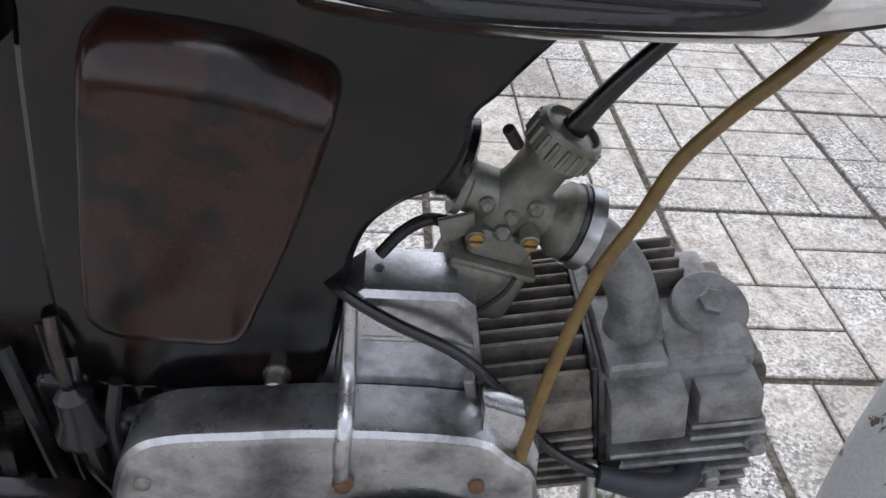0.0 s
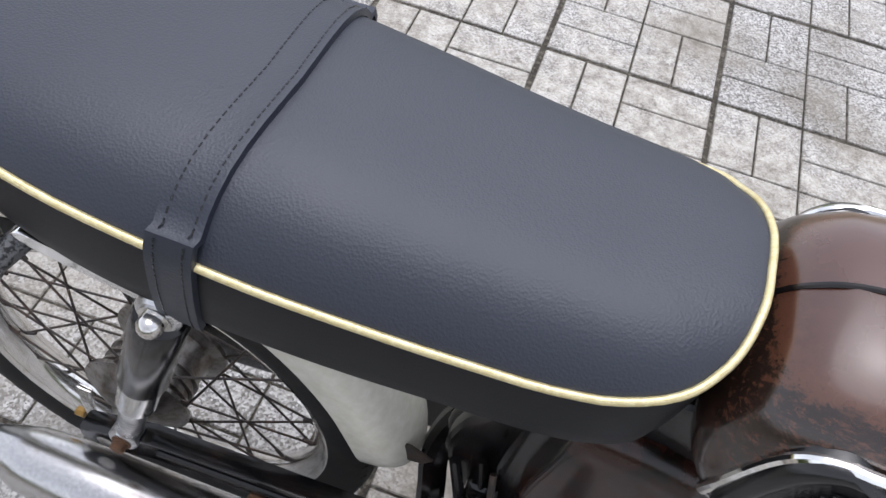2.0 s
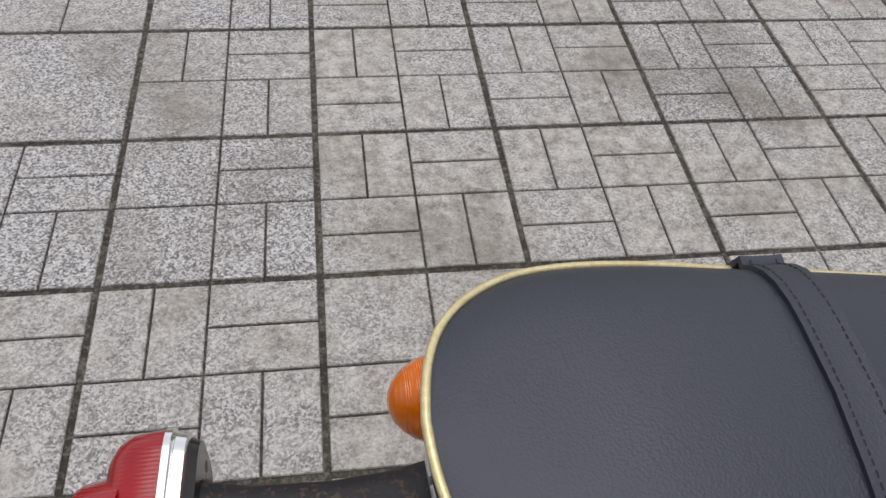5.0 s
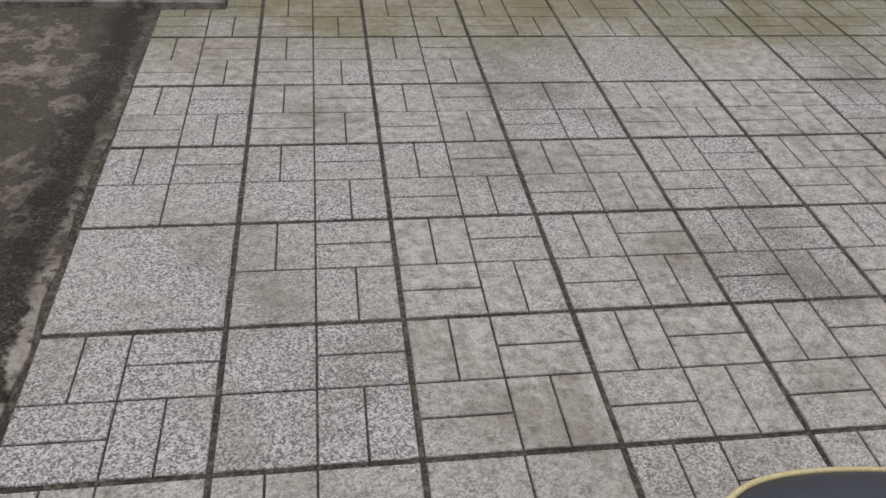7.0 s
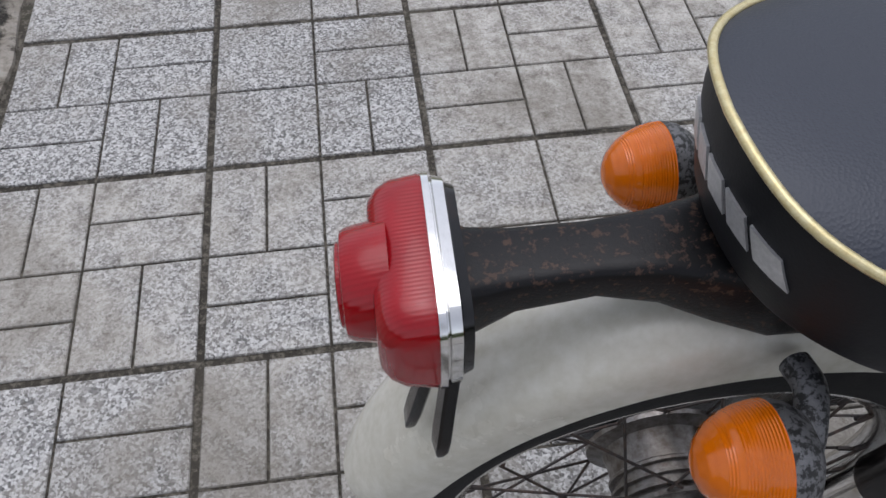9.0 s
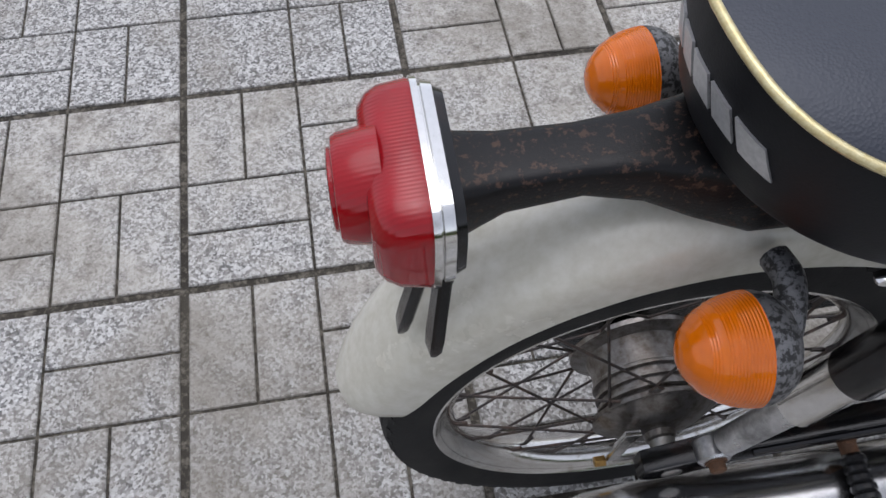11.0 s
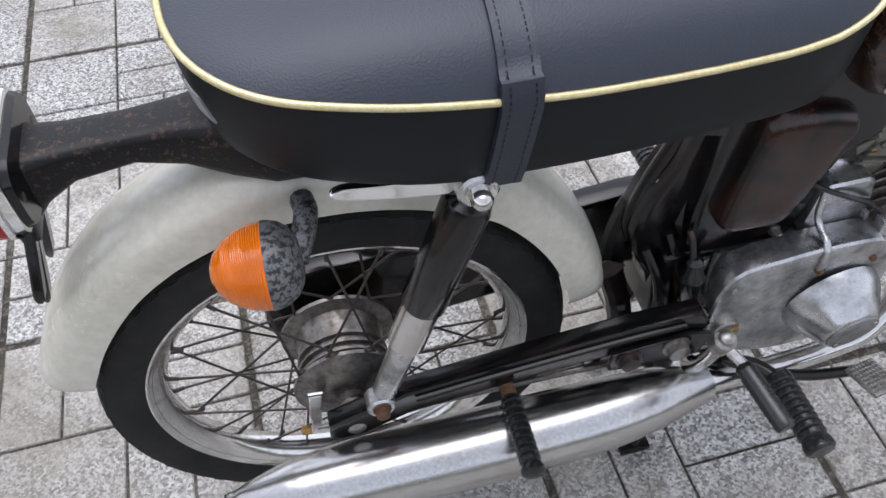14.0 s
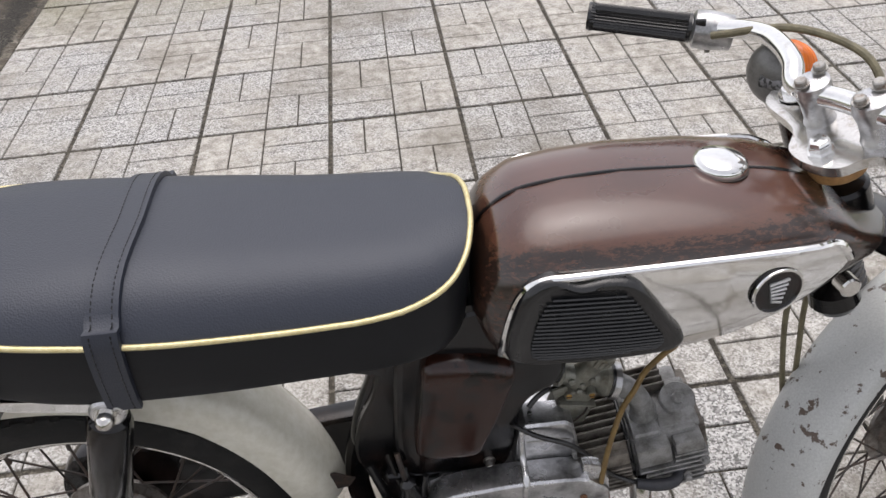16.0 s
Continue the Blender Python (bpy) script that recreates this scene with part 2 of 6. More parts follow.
def terrazzo(name):
    """Ground stone chips in cement, dirt clouds, each tile its own tone."""
    m, N, L, P = node_mat(name)
    geo = N.new("ShaderNodeNewGeometry")
    pos = geo.outputs["Position"]
    rnd = N.new("ShaderNodeObjectInfo").outputs["Random"]
    chips = N.new("ShaderNodeTexVoronoi")
    chips.inputs["Scale"].default_value = 250
    L.new(pos, chips.inputs["Vector"])
    sep = N.new("ShaderNodeSeparateColor")
    L.new(chips.outputs["Color"], sep.inputs[0])
    stone = ramp_of(N, L, sep.outputs[0], [(0.0, (0.09, 0.09, 0.09)), (0.3, (0.22, 0.217, 0.21)), (0.6, (0.42, 0.415, 0.40)), (1.0, (0.60, 0.595, 0.58))])
    cloud = noise_of(N, L, 3.1, 6, 0.65, pos)
    fine = noise_of(N, L, 26, 5, 0.7, pos)
    film = ramp_of(N, L, fine, [(0.36, (0.20, 0.18, 0.15)), (0.48, (0.37, 0.345, 0.30)), (0.64, (0.54, 0.515, 0.465))])
    add = N.new("ShaderNodeMath")
    add.operation = "ADD"
    L.new(cloud, add.inputs[0])
    sc = N.new("ShaderNodeMath")
    sc.operation = "MULTIPLY_ADD"
    sc.inputs[1].default_value, sc.inputs[2].default_value = 0.30, -0.15
    L.new(rnd, sc.inputs[0])
    L.new(sc.outputs[0], add.inputs[1])
    sp = N.new("ShaderNodeSeparateXYZ")
    L.new(pos, sp.inputs[0])
    walked = N.new("ShaderNodeMapRange")
    walked.inputs["From Min"].default_value, walked.inputs["From Max"].default_value = -0.5, 1.0
    walked.inputs["To Min"].default_value, walked.inputs["To Max"].default_value = -0.06, 0.10
    L.new(sp.outputs["Y"], walked.inputs["Value"])
    add2 = N.new("ShaderNodeMath")
    add2.operation = "ADD"
    L.new(add.outputs[0], add2.inputs[0])
    L.new(walked.outputs[0], add2.inputs[1])
    patch = noise_of(N, L, 11, 6, 0.7, pos)
    add3 = N.new("ShaderNodeMath")
    add3.operation = "MULTIPLY_ADD"
    add3.inputs[1].default_value = 0.5
    L.new(patch, add3.inputs[0])
    L.new(add2.outputs[0], add3.inputs[2])
    col = mix_of(N, L, ramp_of(N, L, add3.outputs[0], [(0.66, 0.05), (0.96, 0.78)]), stone, film)
    speck = noise_of(N, L, 130, 5, 0.85, pos)
    col = mix_of(N, L, ramp_of(N, L, speck, [(0.53, 0.0), (0.66, 0.7)]), col, (0.10, 0.085, 0.062))
    blot = noise_of(N, L, 34, 8, 0.8, pos)
    col = mix_of(N, L, ramp_of(N, L, blot, [(0.56, 0.0), (0.68, 0.6)]), col, (0.13, 0.112, 0.085))
    stain = noise_of(N, L, 1.6, 8, 0.7, pos)
    col = mix_of(N, L, ramp_of(N, L, stain, [(0.48, 0.0), (0.68, 0.75)]), col, (0.13, 0.112, 0.085))
    near = []
    for axis in ("X", "Y"):
        pp = N.new("ShaderNodeMath")
        pp.operation = "PINGPONG"
        pp.inputs[1].default_value = 0.2
        L.new(sp.outputs[axis], pp.inputs[0])
        near.append(pp.outputs[0])
    least = N.new("ShaderNodeMath")
    least.operation = "MINIMUM"
    L.new(near[0], least.inputs[0])
    L.new(near[1], least.inputs[1])
    grime = N.new("ShaderNodeMapRange")
    grime.inputs["From Min"].default_value, grime.inputs["From Max"].default_value = 0.035, 0.0
    L.new(least.outputs[0], grime.inputs["Value"])
    gm = N.new("ShaderNodeMath")
    gm.operation = "MULTIPLY"
    L.new(grime.outputs[0], gm.inputs[0])
    L.new(noise_of(N, L, 7.0, 12, 0.85, pos), gm.inputs[1])
    col = mix_of(N, L, ramp_of(N, L, gm.outputs[0], [(0.38, 0.0), (0.50, 0.75)]), col, (0.060, 0.050, 0.037))
    moss = N.new("ShaderNodeMapRange")
    moss.inputs["From Min"].default_value, moss.inputs["From Max"].default_value = 1.7, 2.6
    L.new(sp.outputs["Y"], moss.inputs["Value"])
    mm = N.new("ShaderNodeMath")
    mm.operation = "MULTIPLY"
    L.new(moss.outputs[0], mm.inputs[0])
    L.new(noise_of(N, L, 2.3, 6, 0.6, pos), mm.inputs[1])
    col = mix_of(N, L, ramp_of(N, L, mm.outputs[0], [(0.2, 0.0), (0.6, 0.8)]), col, (0.13, 0.118, 0.032))
    L.new(col, P.inputs["Base Color"])
    P.inputs["Roughness"].default_value = 0.8
    h = mix_of(N, L, 0.6, chips.outputs["Distance"], fine)
    bump_of(N, L, P, h, 0.5, 0.002)
    return m


def joint_dirt():
    m, N, L, P = node_mat("joint dirt")
    pos = N.new("ShaderNodeNewGeometry").outputs["Position"]
    a = noise_of(N, L, 4, 6, 0.7, pos)
    b = noise_of(N, L, 90, 5, 0.7, pos)
    col = ramp_of(N, L, a, [(0.35, (0.020, 0.017, 0.013)), (0.6, (0.055, 0.048, 0.036)), (0.75, (0.032, 0.034, 0.016))])
    L.new(mix_of(N, L, ramp_of(N, L, b, [(0.48, 0.0), (0.62, 0.6)]), col, (0.20, 0.18, 0.145)), P.inputs["Base Color"])
    P.inputs["Roughness"].default_value = 0.95
    bump_of(N, L, P, b, 0.8, 0.004)
    return m


def old_concrete():
    """Weathered slab: pale lip along the tiles, a black mossy band behind it, flecked grey and brown beyond."""
    m, N, L, P = node_mat("mossy old concrete")
    pos = N.new("ShaderNodeNewGeometry").outputs["Position"]
    sp = N.new("ShaderNodeSeparateXYZ")
    L.new(pos, sp.inputs[0])

    def combine(kind, a, b, c=None):
        n = N.new("ShaderNodeMath")
        n.operation = kind
        for sock, v in zip(n.inputs, (a, b, c)):
            if v is None:
                continue
            if isinstance(v, (int, float)):
                sock.default_value = v
            else:
                L.new(v, sock)
        return n.outputs[0]

    def span(v, lo, hi):
        n = N.new("ShaderNodeMapRange")
        n.inputs["From Min"].default_value, n.inputs["From Max"].default_value = lo, hi
        L.new(v, n.inputs["Value"])
        return n.outputs[0]
    big = noise_of(N, L, 2.2, 8, 0.7, pos)
    mid = noise_of(N, L, 13, 14, 0.72, pos)
    grit = noise_of(N, L, 110, 6, 0.8, pos)
    col = ramp_of(N, L, mid, [(0.38, (0.08, 0.066, 0.048)), (0.46, (0.20, 0.178, 0.142)), (0.55, (0.34, 0.31, 0.265)), (0.66, (0.46, 0.43, 0.38))])
    # brown growth, more of it towards the far end
    brown = combine("ADD", combine("MULTIPLY_ADD", mid, 0.6, combine("MULTIPLY", big, 0.5)), combine("MULTIPLY", span(sp.outputs["Y"], 0.7, 1.9), 0.09))
    earth = ramp_of(N, L, grit, [(0.40, (0.016, 0.012, 0.007)), (0.55, (0.050, 0.038, 0.024)), (0.66, (0.13, 0.105, 0.07))])
    col = mix_of(N, L, ramp_of(N, L, brown, [(0.58, 0.0), (0.63, 0.9)]), col, earth)
    # black moss behind the lip
    edge = combine("ADD", sp.outputs["X"], combine("MULTIPLY_ADD", mid, 0.16, combine("MULTIPLY_ADD", big, 0.16, -0.16)))
    band = combine("MULTIPLY", span(edge, -0.60, -0.52), span(edge, -0.435, -0.452))
    band = combine("MULTIPLY", band, ramp_of(N, L, grit, [(0.46, 1.0), (0.68, 0.35)]))
    col = mix_of(N, L, band, col, (0.010, 0.0085, 0.0055))
    L.new(col, P.inputs["Base Color"])
    P.inputs["Roughness"].default_value = 0.92
    bump_of(N, L, P, mix_of(N, L, 0.5, mid, grit), 0.9, 0.008)
    return m


M_VINYL, M_BAND, M_TANK = vinyl(), band_vinyl(), tank_paint()
for m, gloss in ((M_BLACKPAINT, 0.4), (M_WORNPAINT, 0.36), (M_RUSTPAINT, 0.26), (M_RUBBER, 0.6), (M_TYRE, 0.3)):
    m.node_tree.nodes["Principled BSDF"].inputs["Specular IOR Level"].default_value = gloss
M_AMBER = lens_plastic("amber lens", (0.86, 0.185, 0.0006), "X", 75.0, 0.10)
M_RED = lens_plastic("red lens", (0.40, 0.0025, 0.008), "Y", 110.0, 0.12)
M_TERRAZZO, M_JOINT, M_CONCRETE = terrazzo("terrazzo tile"), joint_dirt(), old_concrete()
M_GRASS = surface("lawn", (0.05, 0.075, 0.018), (0.10, 0.12, 0.035), 0.8, 0.0, 8, 0.4, 0.7, 60, 0.5)
M_LEAF = surface("dead leaf", (0.26, 0.11, 0.035), (0.16, 0.06, 0.02), 0.6, 0.0, 60, 0.4, 0.7, 300, 0.2)

# ---- mesh helpers ----


def mesh_of(verts, faces, smooth=35.0):
    me = bpy.data.meshes.new("mesh")
    me.from_pydata([tuple(v) for v in verts], [], faces)
    bm = bmesh.new()
    bm.from_mesh(me)
    bmesh.ops.recalc_face_normals(bm, faces=bm.faces)
    bm.to_mesh(me)
    bm.free()
    if smooth:
        me.shade_smooth()
        me.set_sharp_from_angle(angle=radians(smooth))
    return me


def part(name, me, material, parent, label=""):
    """Links a mesh as one object under a thing or a part."""
    if isinstance(me, bmesh.types.BMesh):
        data = bpy.data.meshes.new(name)
        bmesh.ops.recalc_face_normals(me, faces=me.faces)
        me.to_mesh(data)
        me.free()
        data.shade_smooth()
        data.set_sharp_from_angle(angle=radians(35))
        me = data
    if material is not None and not me.materials:
        me.materials.append(material)
    ob = new(name, me)
    ob.parent = parent
    if label:
        tagged(ob, label)
    return ob


def group_part(name, parent, label=""):
    ob = new(name)
    ob.parent = parent
    ob.empty_display_size = 0.05
    if label:
        tagged(ob, label)
    return ob


def loft(rings, caps=True, closed=True, smooth=35.0, wrap=False):
    n = len(rings[0])
    verts = [v for r in rings for v in r]
    faces = []
    m = len(rings)
    for i in range(m if wrap else m - 1):
        for j in range(n if closed else n - 1):
            a, b = i * n + j, i * n + (j + 1) % n
            c, d = ((i + 1) % m) * n + (j + 1) % n, ((i + 1) % m) * n + j
            faces.append((a, b, c, d))
    if caps and not wrap:
        faces.append(tuple(range(n)))
        faces.append(tuple((m - 1) * n + j for j in range(n)))
    return mesh_of(verts, faces, smooth)


def spline(points, steps=8):
    """A smooth line through points."""
    p = [Vector(q) for q in points]
    p = [2 * p[0] - p[1], *p, 2 * p[-1] - p[-2]]
    out = []
    for i in range(1, len(p) - 2):
        a, b, c, d = p[i - 1:i + 3]
        for k in range(steps):
            t = k / steps
            out.append(0.5 * ((2 * b) + (c - a) * t + (2 * a - 5 * b + 4 * c - d) * t * t + (3 * b - a - 3 * c + d) * t ** 3))
    out.append(p[-2])
    return out


def tube(points, radius, n=10, steps=6, smooth=35.0):
    pts = spline(points, steps) if steps else [Vector(q) for q in points]
    rad = radius if isinstance(radius, (list, tuple)) else [radius] * len(points)
    rings = []
    up = Vector((0.013, 0.021, 1.0))
    side = None
    for i, p in enumerate(pts):
        d = (pts[min(i + 1, len(pts) - 1)] - pts[max(i - 1, 0)]).normalized()
        side = (d.cross(up) if side is None else side - d * side.dot(d)).normalized()
        if side.length < 0.5:
            side = d.orthogonal().normalized()
        nrm = side.cross(d)
        f = i / (steps or 1)
        k = min(int(f), len(rad) - 1)
        r = rad[k] + (rad[min(k + 1, len(rad) - 1)] - rad[k]) * (f - k)
        rings.append([p + (side * math.cos(a) + nrm * math.sin(a)) * r for a in (2 * math.pi * j / n for j in range(n))])
    return loft(rings, smooth=smooth)


def lathe(profile, n=32, origin=(0, 0, 0), axis=(0, 1, 0), smooth=35.0, closed=False):
    """profile: (distance along the axis, radius)."""
    ax = Vector(axis).normalized()
    u = ax.orthogonal().normalized()
    w = ax.cross(u)
    o = Vector(origin)
    rings = [[o + ax * s + (u * math.cos(2 * math.pi * j / n) + w * math.sin(2 * math.pi * j / n)) * max(r, 1e-4) for j in range(n)] for s, r in profile]
    return loft(rings, caps=not closed, smooth=smooth, wrap=closed)


def rod(a, b, r, n=10, smooth=35.0):
    a, b = Vector(a), Vector(b)
    h = (b - a).length
    e = min(r * 0.15, h * 0.2)
    return lathe([(0, r - e), (e, r), (h - e, r), (h, r - e)], n, a, b - a, smooth)


def hexbolt(at, axis, r=0.007, h=0.006, washer=True):
    prof = ([(0, r * 1.35), (0.0015, r * 1.35)] if washer else []) + [(0.0015, r), (h, r), (h + 0.0012, r * 0.8)]
    return lathe(prof, 6 if not washer else 12, at, axis, 30)


def plate(outline, y0, y1, bevel=0.0, axes="xz", seg=2):
    """An outline extruded between two depths, its edges rounded."""
    bm = bmesh.new()
    put = (lambda a, b, c: (a, c, b)) if axes == "xz" else (lambda a, b, c: (a, b, c))
    lo = [bm.verts.new(put(a, b, y0)) for a, b in outline]
    hi = [bm.verts.new(put(a, b, y1)) for a, b in outline]
    n = len(outline)
    bm.faces.new(lo)
    bm.faces.new(hi)
    for i in range(n):
        bm.faces.new((lo[i], lo[(i + 1) % n], hi[(i + 1) % n], hi[i]))
    bmesh.ops.recalc_face_normals(bm, faces=bm.faces)
    if bevel:
        rim = [e for e in bm.edges if (e.verts[0] in lo) == (e.verts[1] in lo)]
        bmesh.ops.bevel(bm, geom=rim, offset=bevel, segments=seg, affect="EDGES", profile=0.6)
        big = [f for f in bm.faces if len(f.verts) >= n]
        bmesh.ops.inset_individual(bm, faces=big, thickness=0.0008)
    return bm


def box(x0, x1, y0, y1, z0, z1, bevel=0.002, m=None, seg=2):
    bm = bmesh.new()
    bmesh.ops.create_cube(bm, size=1.0)
    bmesh.ops.scale(bm, vec=(x1 - x0, y1 - y0, z1 - z0), verts=bm.verts)
    bmesh.ops.translate(bm, vec=((x0 + x1) / 2, (y0 + y1) / 2, (z0 + z1) / 2), verts=bm.verts)
    if bevel:
        bmesh.ops.bevel(bm, geom=bm.edges[:], offset=bevel, segments=seg, affect="EDGES", profile=0.6)
    if m is not None:
        bmesh.ops.transform(bm, matrix=m, verts=bm.verts)
    return bm


def smooth_outline(points, steps=6):
    n = len(points)
    out = []
    for i in range(n):
        a, b, c, d = (Vector(points[(i + k) % n]) for k in (-1, 0, 1, 2))
        for k in range(steps):
            t = k / steps
            q = 0.5 * ((2 * b) + (c - a) * t + (2 * a - 5 * b + 4 * c - d) * t * t + (3 * b - a - 3 * c + d) * t ** 3)
            out.append((q.x, q.y))
    return out


def interp(x, pairs):
    return float(np.interp(x, [p[0] for p in pairs], [p[1] for p in pairs]))


def moved(me, m):
    me.transform(m)
    return me

# ---- the motorcycle ----
# Its own axes: x ahead from the rear axle, y to its left, z up from the ground.
ROOT = (0.549, -0.365, 0.0)
HEADING = -1.0
bike = new("motorcycle")
bike.matrix_world = pose(*ROOT, 0, 0, HEADING)
tagged(bike, "old brown and cream motorcycle with black seat on its stand", "motorcycle")
R_WHEEL, Z_AXLE = 0.279, 0.296
mirror_y = Matrix.Diagonal((1, -1, 1, 1))


def mirrored(me):
    c = me.copy()
    c.transform(mirror_y)
    c.flip_normals()
    return c


def wheel(name, m, label):
    """A spoked wheel about its axle at m's origin, axle along y."""
    w = group_part(name, bike, label)
    r = R_WHEEL
    prof = [(-0.022, r - 0.060), (-0.029, r - 0.046), (-0.0325, r - 0.030), (-0.031, r - 0.016), (-0.0275, r - 0.0075), (-0.0262, r - 0.0095), (-0.0235, r - 0.0055), (-0.016, r - 0.0022),
            (-0.0145, r - 0.0055), (-0.012, r - 0.0012), (-0.0015, r), (0, r - 0.004), (0.0015, r)]
    prof = prof + [(-s, q) for s, q in prof[-4::-1]]
    prof += [(0.015, r - 0.062), (-0.015, r - 0.062)]
    tyre = part("tyre", moved(lathe(prof, 72, closed=True, smooth=25), m), M_TYRE, w, "worn black ribbed tyre")
    # side lugs of the tread, each a low block
    lug = box(-0.0055, 0.0055, -0.004, 0.004, -0.002, 0.0004, 0.0003, seg=1)
    lm = bpy.data.meshes.new("lug")
    lug.to_mesh(lm)
    lug.free()
    bm = bmesh.new()
    for k in range(60):
        for s in (-1, 1):
            t = pose(0, 0, 0, 0, 360 / 60 * (k + 0.25 * s), 0) @ pose(0, s * 0.0262, r - 0.0075, s * -38, 0, 0)
            c = lm.copy()
            c.transform(m @ t)
            bm.from_mesh(c)
    tagged(part("tread_lugs", bm, M_TYRE, w), kind="stuff")
    rim_p = [(-0.0255, r - 0.050), (-0.0262, r - 0.0545), (-0.0235, r - 0.0575), (-0.0195, r - 0.064), (-0.015, r - 0.070), (-0.006, r - 0.0765), (0.006, r - 0.0765), (0.015, r - 0.070), (0.0195, r - 0.064),
             (0.0235, r - 0.0575), (0.0262, r - 0.0545), (0.0255, r - 0.050), (0.02, r - 0.054), (0.0, r - 0.066), (-0.02, r - 0.054)]
    part("rim", moved(lathe(rim_p, 72, closed=True, smooth=40), m), M_DULLCHROME, w, "pitted chrome rim")
    hub_p = [(-0.072, 0.010), (-0.066, 0.016), (-0.060, 0.0165), (-0.057, 0.030), (-0.050, 0.048), (-0.043, 0.058), (-0.0415, 0.064), (-0.037, 0.064), (-0.035, 0.052), (-0.029, 0.050), (-0.028, 0.055), (-0.025, 0.055), (-0.024, 0.050),
             (-0.018, 0.050), (-0.017, 0.055), (-0.014, 0.055), (-0.013, 0.050), (-0.006, 0.050), (-0.005, 0.055), (-0.002, 0.055), (0.0, 0.052), (0.012, 0.052), (0.028, 0.055), (0.033, 0.070), (0.038, 0.070), (0.044, 0.05), (0.06, 0.02), (0.065, 0.012)]
    hub = part("hub", moved(lathe(hub_p, 48, smooth=25), m), M_HUB, w, "stained finned aluminium hub")
    holes = bmesh.new()
    for k in range(18):
        a = 2 * math.pi * (k + 0.5) / 18
        c = rod((0.0595 * math.cos(a), -0.0422, 0.0595 * math.sin(a)), (0.0595 * math.cos(a), -0.0408, 0.0595 * math.sin(a)), 0.0028, 8)
        c.transform(m)
        holes.from_mesh(c)
    part("spoke_heads", holes, M_DARKSTEEL, hub)
    for side in (-1, 1):
        for tang in (-1, 1):
            a0 = radians(62 * tang)
            rh = 0.0595
            me = rod((rh * math.sin(0), side * 0.039, rh), ((r - 0.077) * math.sin(a0 * 0.62), side * 0.007, (r - 0.077) * math.cos(a0 * 0.62)), 0.0016, 6)
            nip = lathe([(0, 0.0028), (0.012, 0.0026), (0.013, 0.0018)], 6, ((r - 0.0755) * math.sin(a0 * 0.62), side * 0.006, (r - 0.0755) * math.cos(a0 * 0.62)), (-math.sin(a0 * 0.62), side * 0.12, -math.cos(a0 * 0.62)))
            bm = bmesh.new()
            bm.from_mesh(me)
            bm.from_mesh(nip)
            data = bpy.data.meshes.new("spoke")
            bm.to_mesh(data)
            bm.free()
            data.shade_smooth()
            for k in range(9):
                o = part("spoke", data, M_DARKSTEEL, w)
                o.matrix_local = m @ pose(0, 0, 0, 0, 40 * k + (10 if side > 0 else 0) + (20 if tang > 0 else 0), 0)
    return w


wheel("rear_wheel", pose(0, 0, Z_AXLE), "rear wheel with a pitted chrome rim and stained spokes")

# axle, nuts, brake arm of the rear hub
part("axle", rod((0, -0.092, Z_AXLE), (0, 0.10, Z_AXLE), 0.006, 12), M_STEEL, bike)
for nm, me in (("axle_nut", hexbolt((0, -0.092, Z_AXLE), (0, -1, 0), 0.011, 0.010)), ("axle_sleeve", lathe([(0, 0.016), (0.014, 0.0135), (0.03, 0.012)], 20, (0, -0.056, Z_AXLE), (0, -1, 0)))):
    part(nm, me, M_STEEL, bike)
part("brake_arm", plate([(-0.052, 0.262), (-0.040, 0.258), (-0.036, 0.30), (-0.030, 0.335), (-0.046, 0.337), (-0.050, 0.30)], -0.072, -0.066, 0.0015), M_DULLCHROME, bike, "dull steel brake arm")
part("brake_rod", tube([(-0.046, -0.070, 0.262), (0.10, -0.078, 0.268), (0.30, -0.085, 0.275), (0.45, -0.09, 0.27)], 0.0025, 8), M_STEEL, bike)
part("adjuster_nut", hexbolt((-0.052, -0.070, 0.262), (-1, 0, 0), 0.006, 0.012, False), M_BRASS, bike)


def fender(name, cx, cz, a0, a1, r_lip, r_crown, half, mat, m=None, label="", rise=None):
    """A mudguard about the axle at cx, cz; rise adds to its radius by the angle in degrees."""
    rings = []
    steps = 56
    prof = [(-half, r_lip), (-half * 1.005, r_lip + (r_crown - r_lip) * 0.30)]
    for k in range(11):
        t = math.pi * k / 10
        prof.append((-half * math.cos(t), r_lip + (r_crown - r_lip) * (0.42 + 0.58 * math.sin(t) ** 0.8)))
    prof += [(half * 1.005, r_lip + (r_crown - r_lip) * 0.30), (half, r_lip)]
    inner = [(y * 0.965, q - 0.0022) for y, q in reversed(prof)]
    inner[0], inner[-1] = (half - 0.003, r_lip + 0.0005), (-half + 0.003, r_lip + 0.0005)
    for i in range(steps + 1):
        f = i / steps
        a = radians(a0 + (a1 - a0) * f)
        lift = interp(math.degrees(a), rise) if rise else 0.0
        # the ends draw in to a rounded tip
        e = min(f, 1 - f) * abs(a1 - a0) / 16.0
        nar = 1.0 if e >= 1 else 0.72 + 0.28 * math.sqrt(1 - (1 - e) ** 2)
        rings.append([(cx + (q + lift) * math.cos(a), y * nar, cz + (q + lift) * math.sin(a)) for y, q in prof + inner])
    me = loft(rings, smooth=50)
    if m is not None:
        me.transform(m)
    return part(name, me, mat, bike, label)


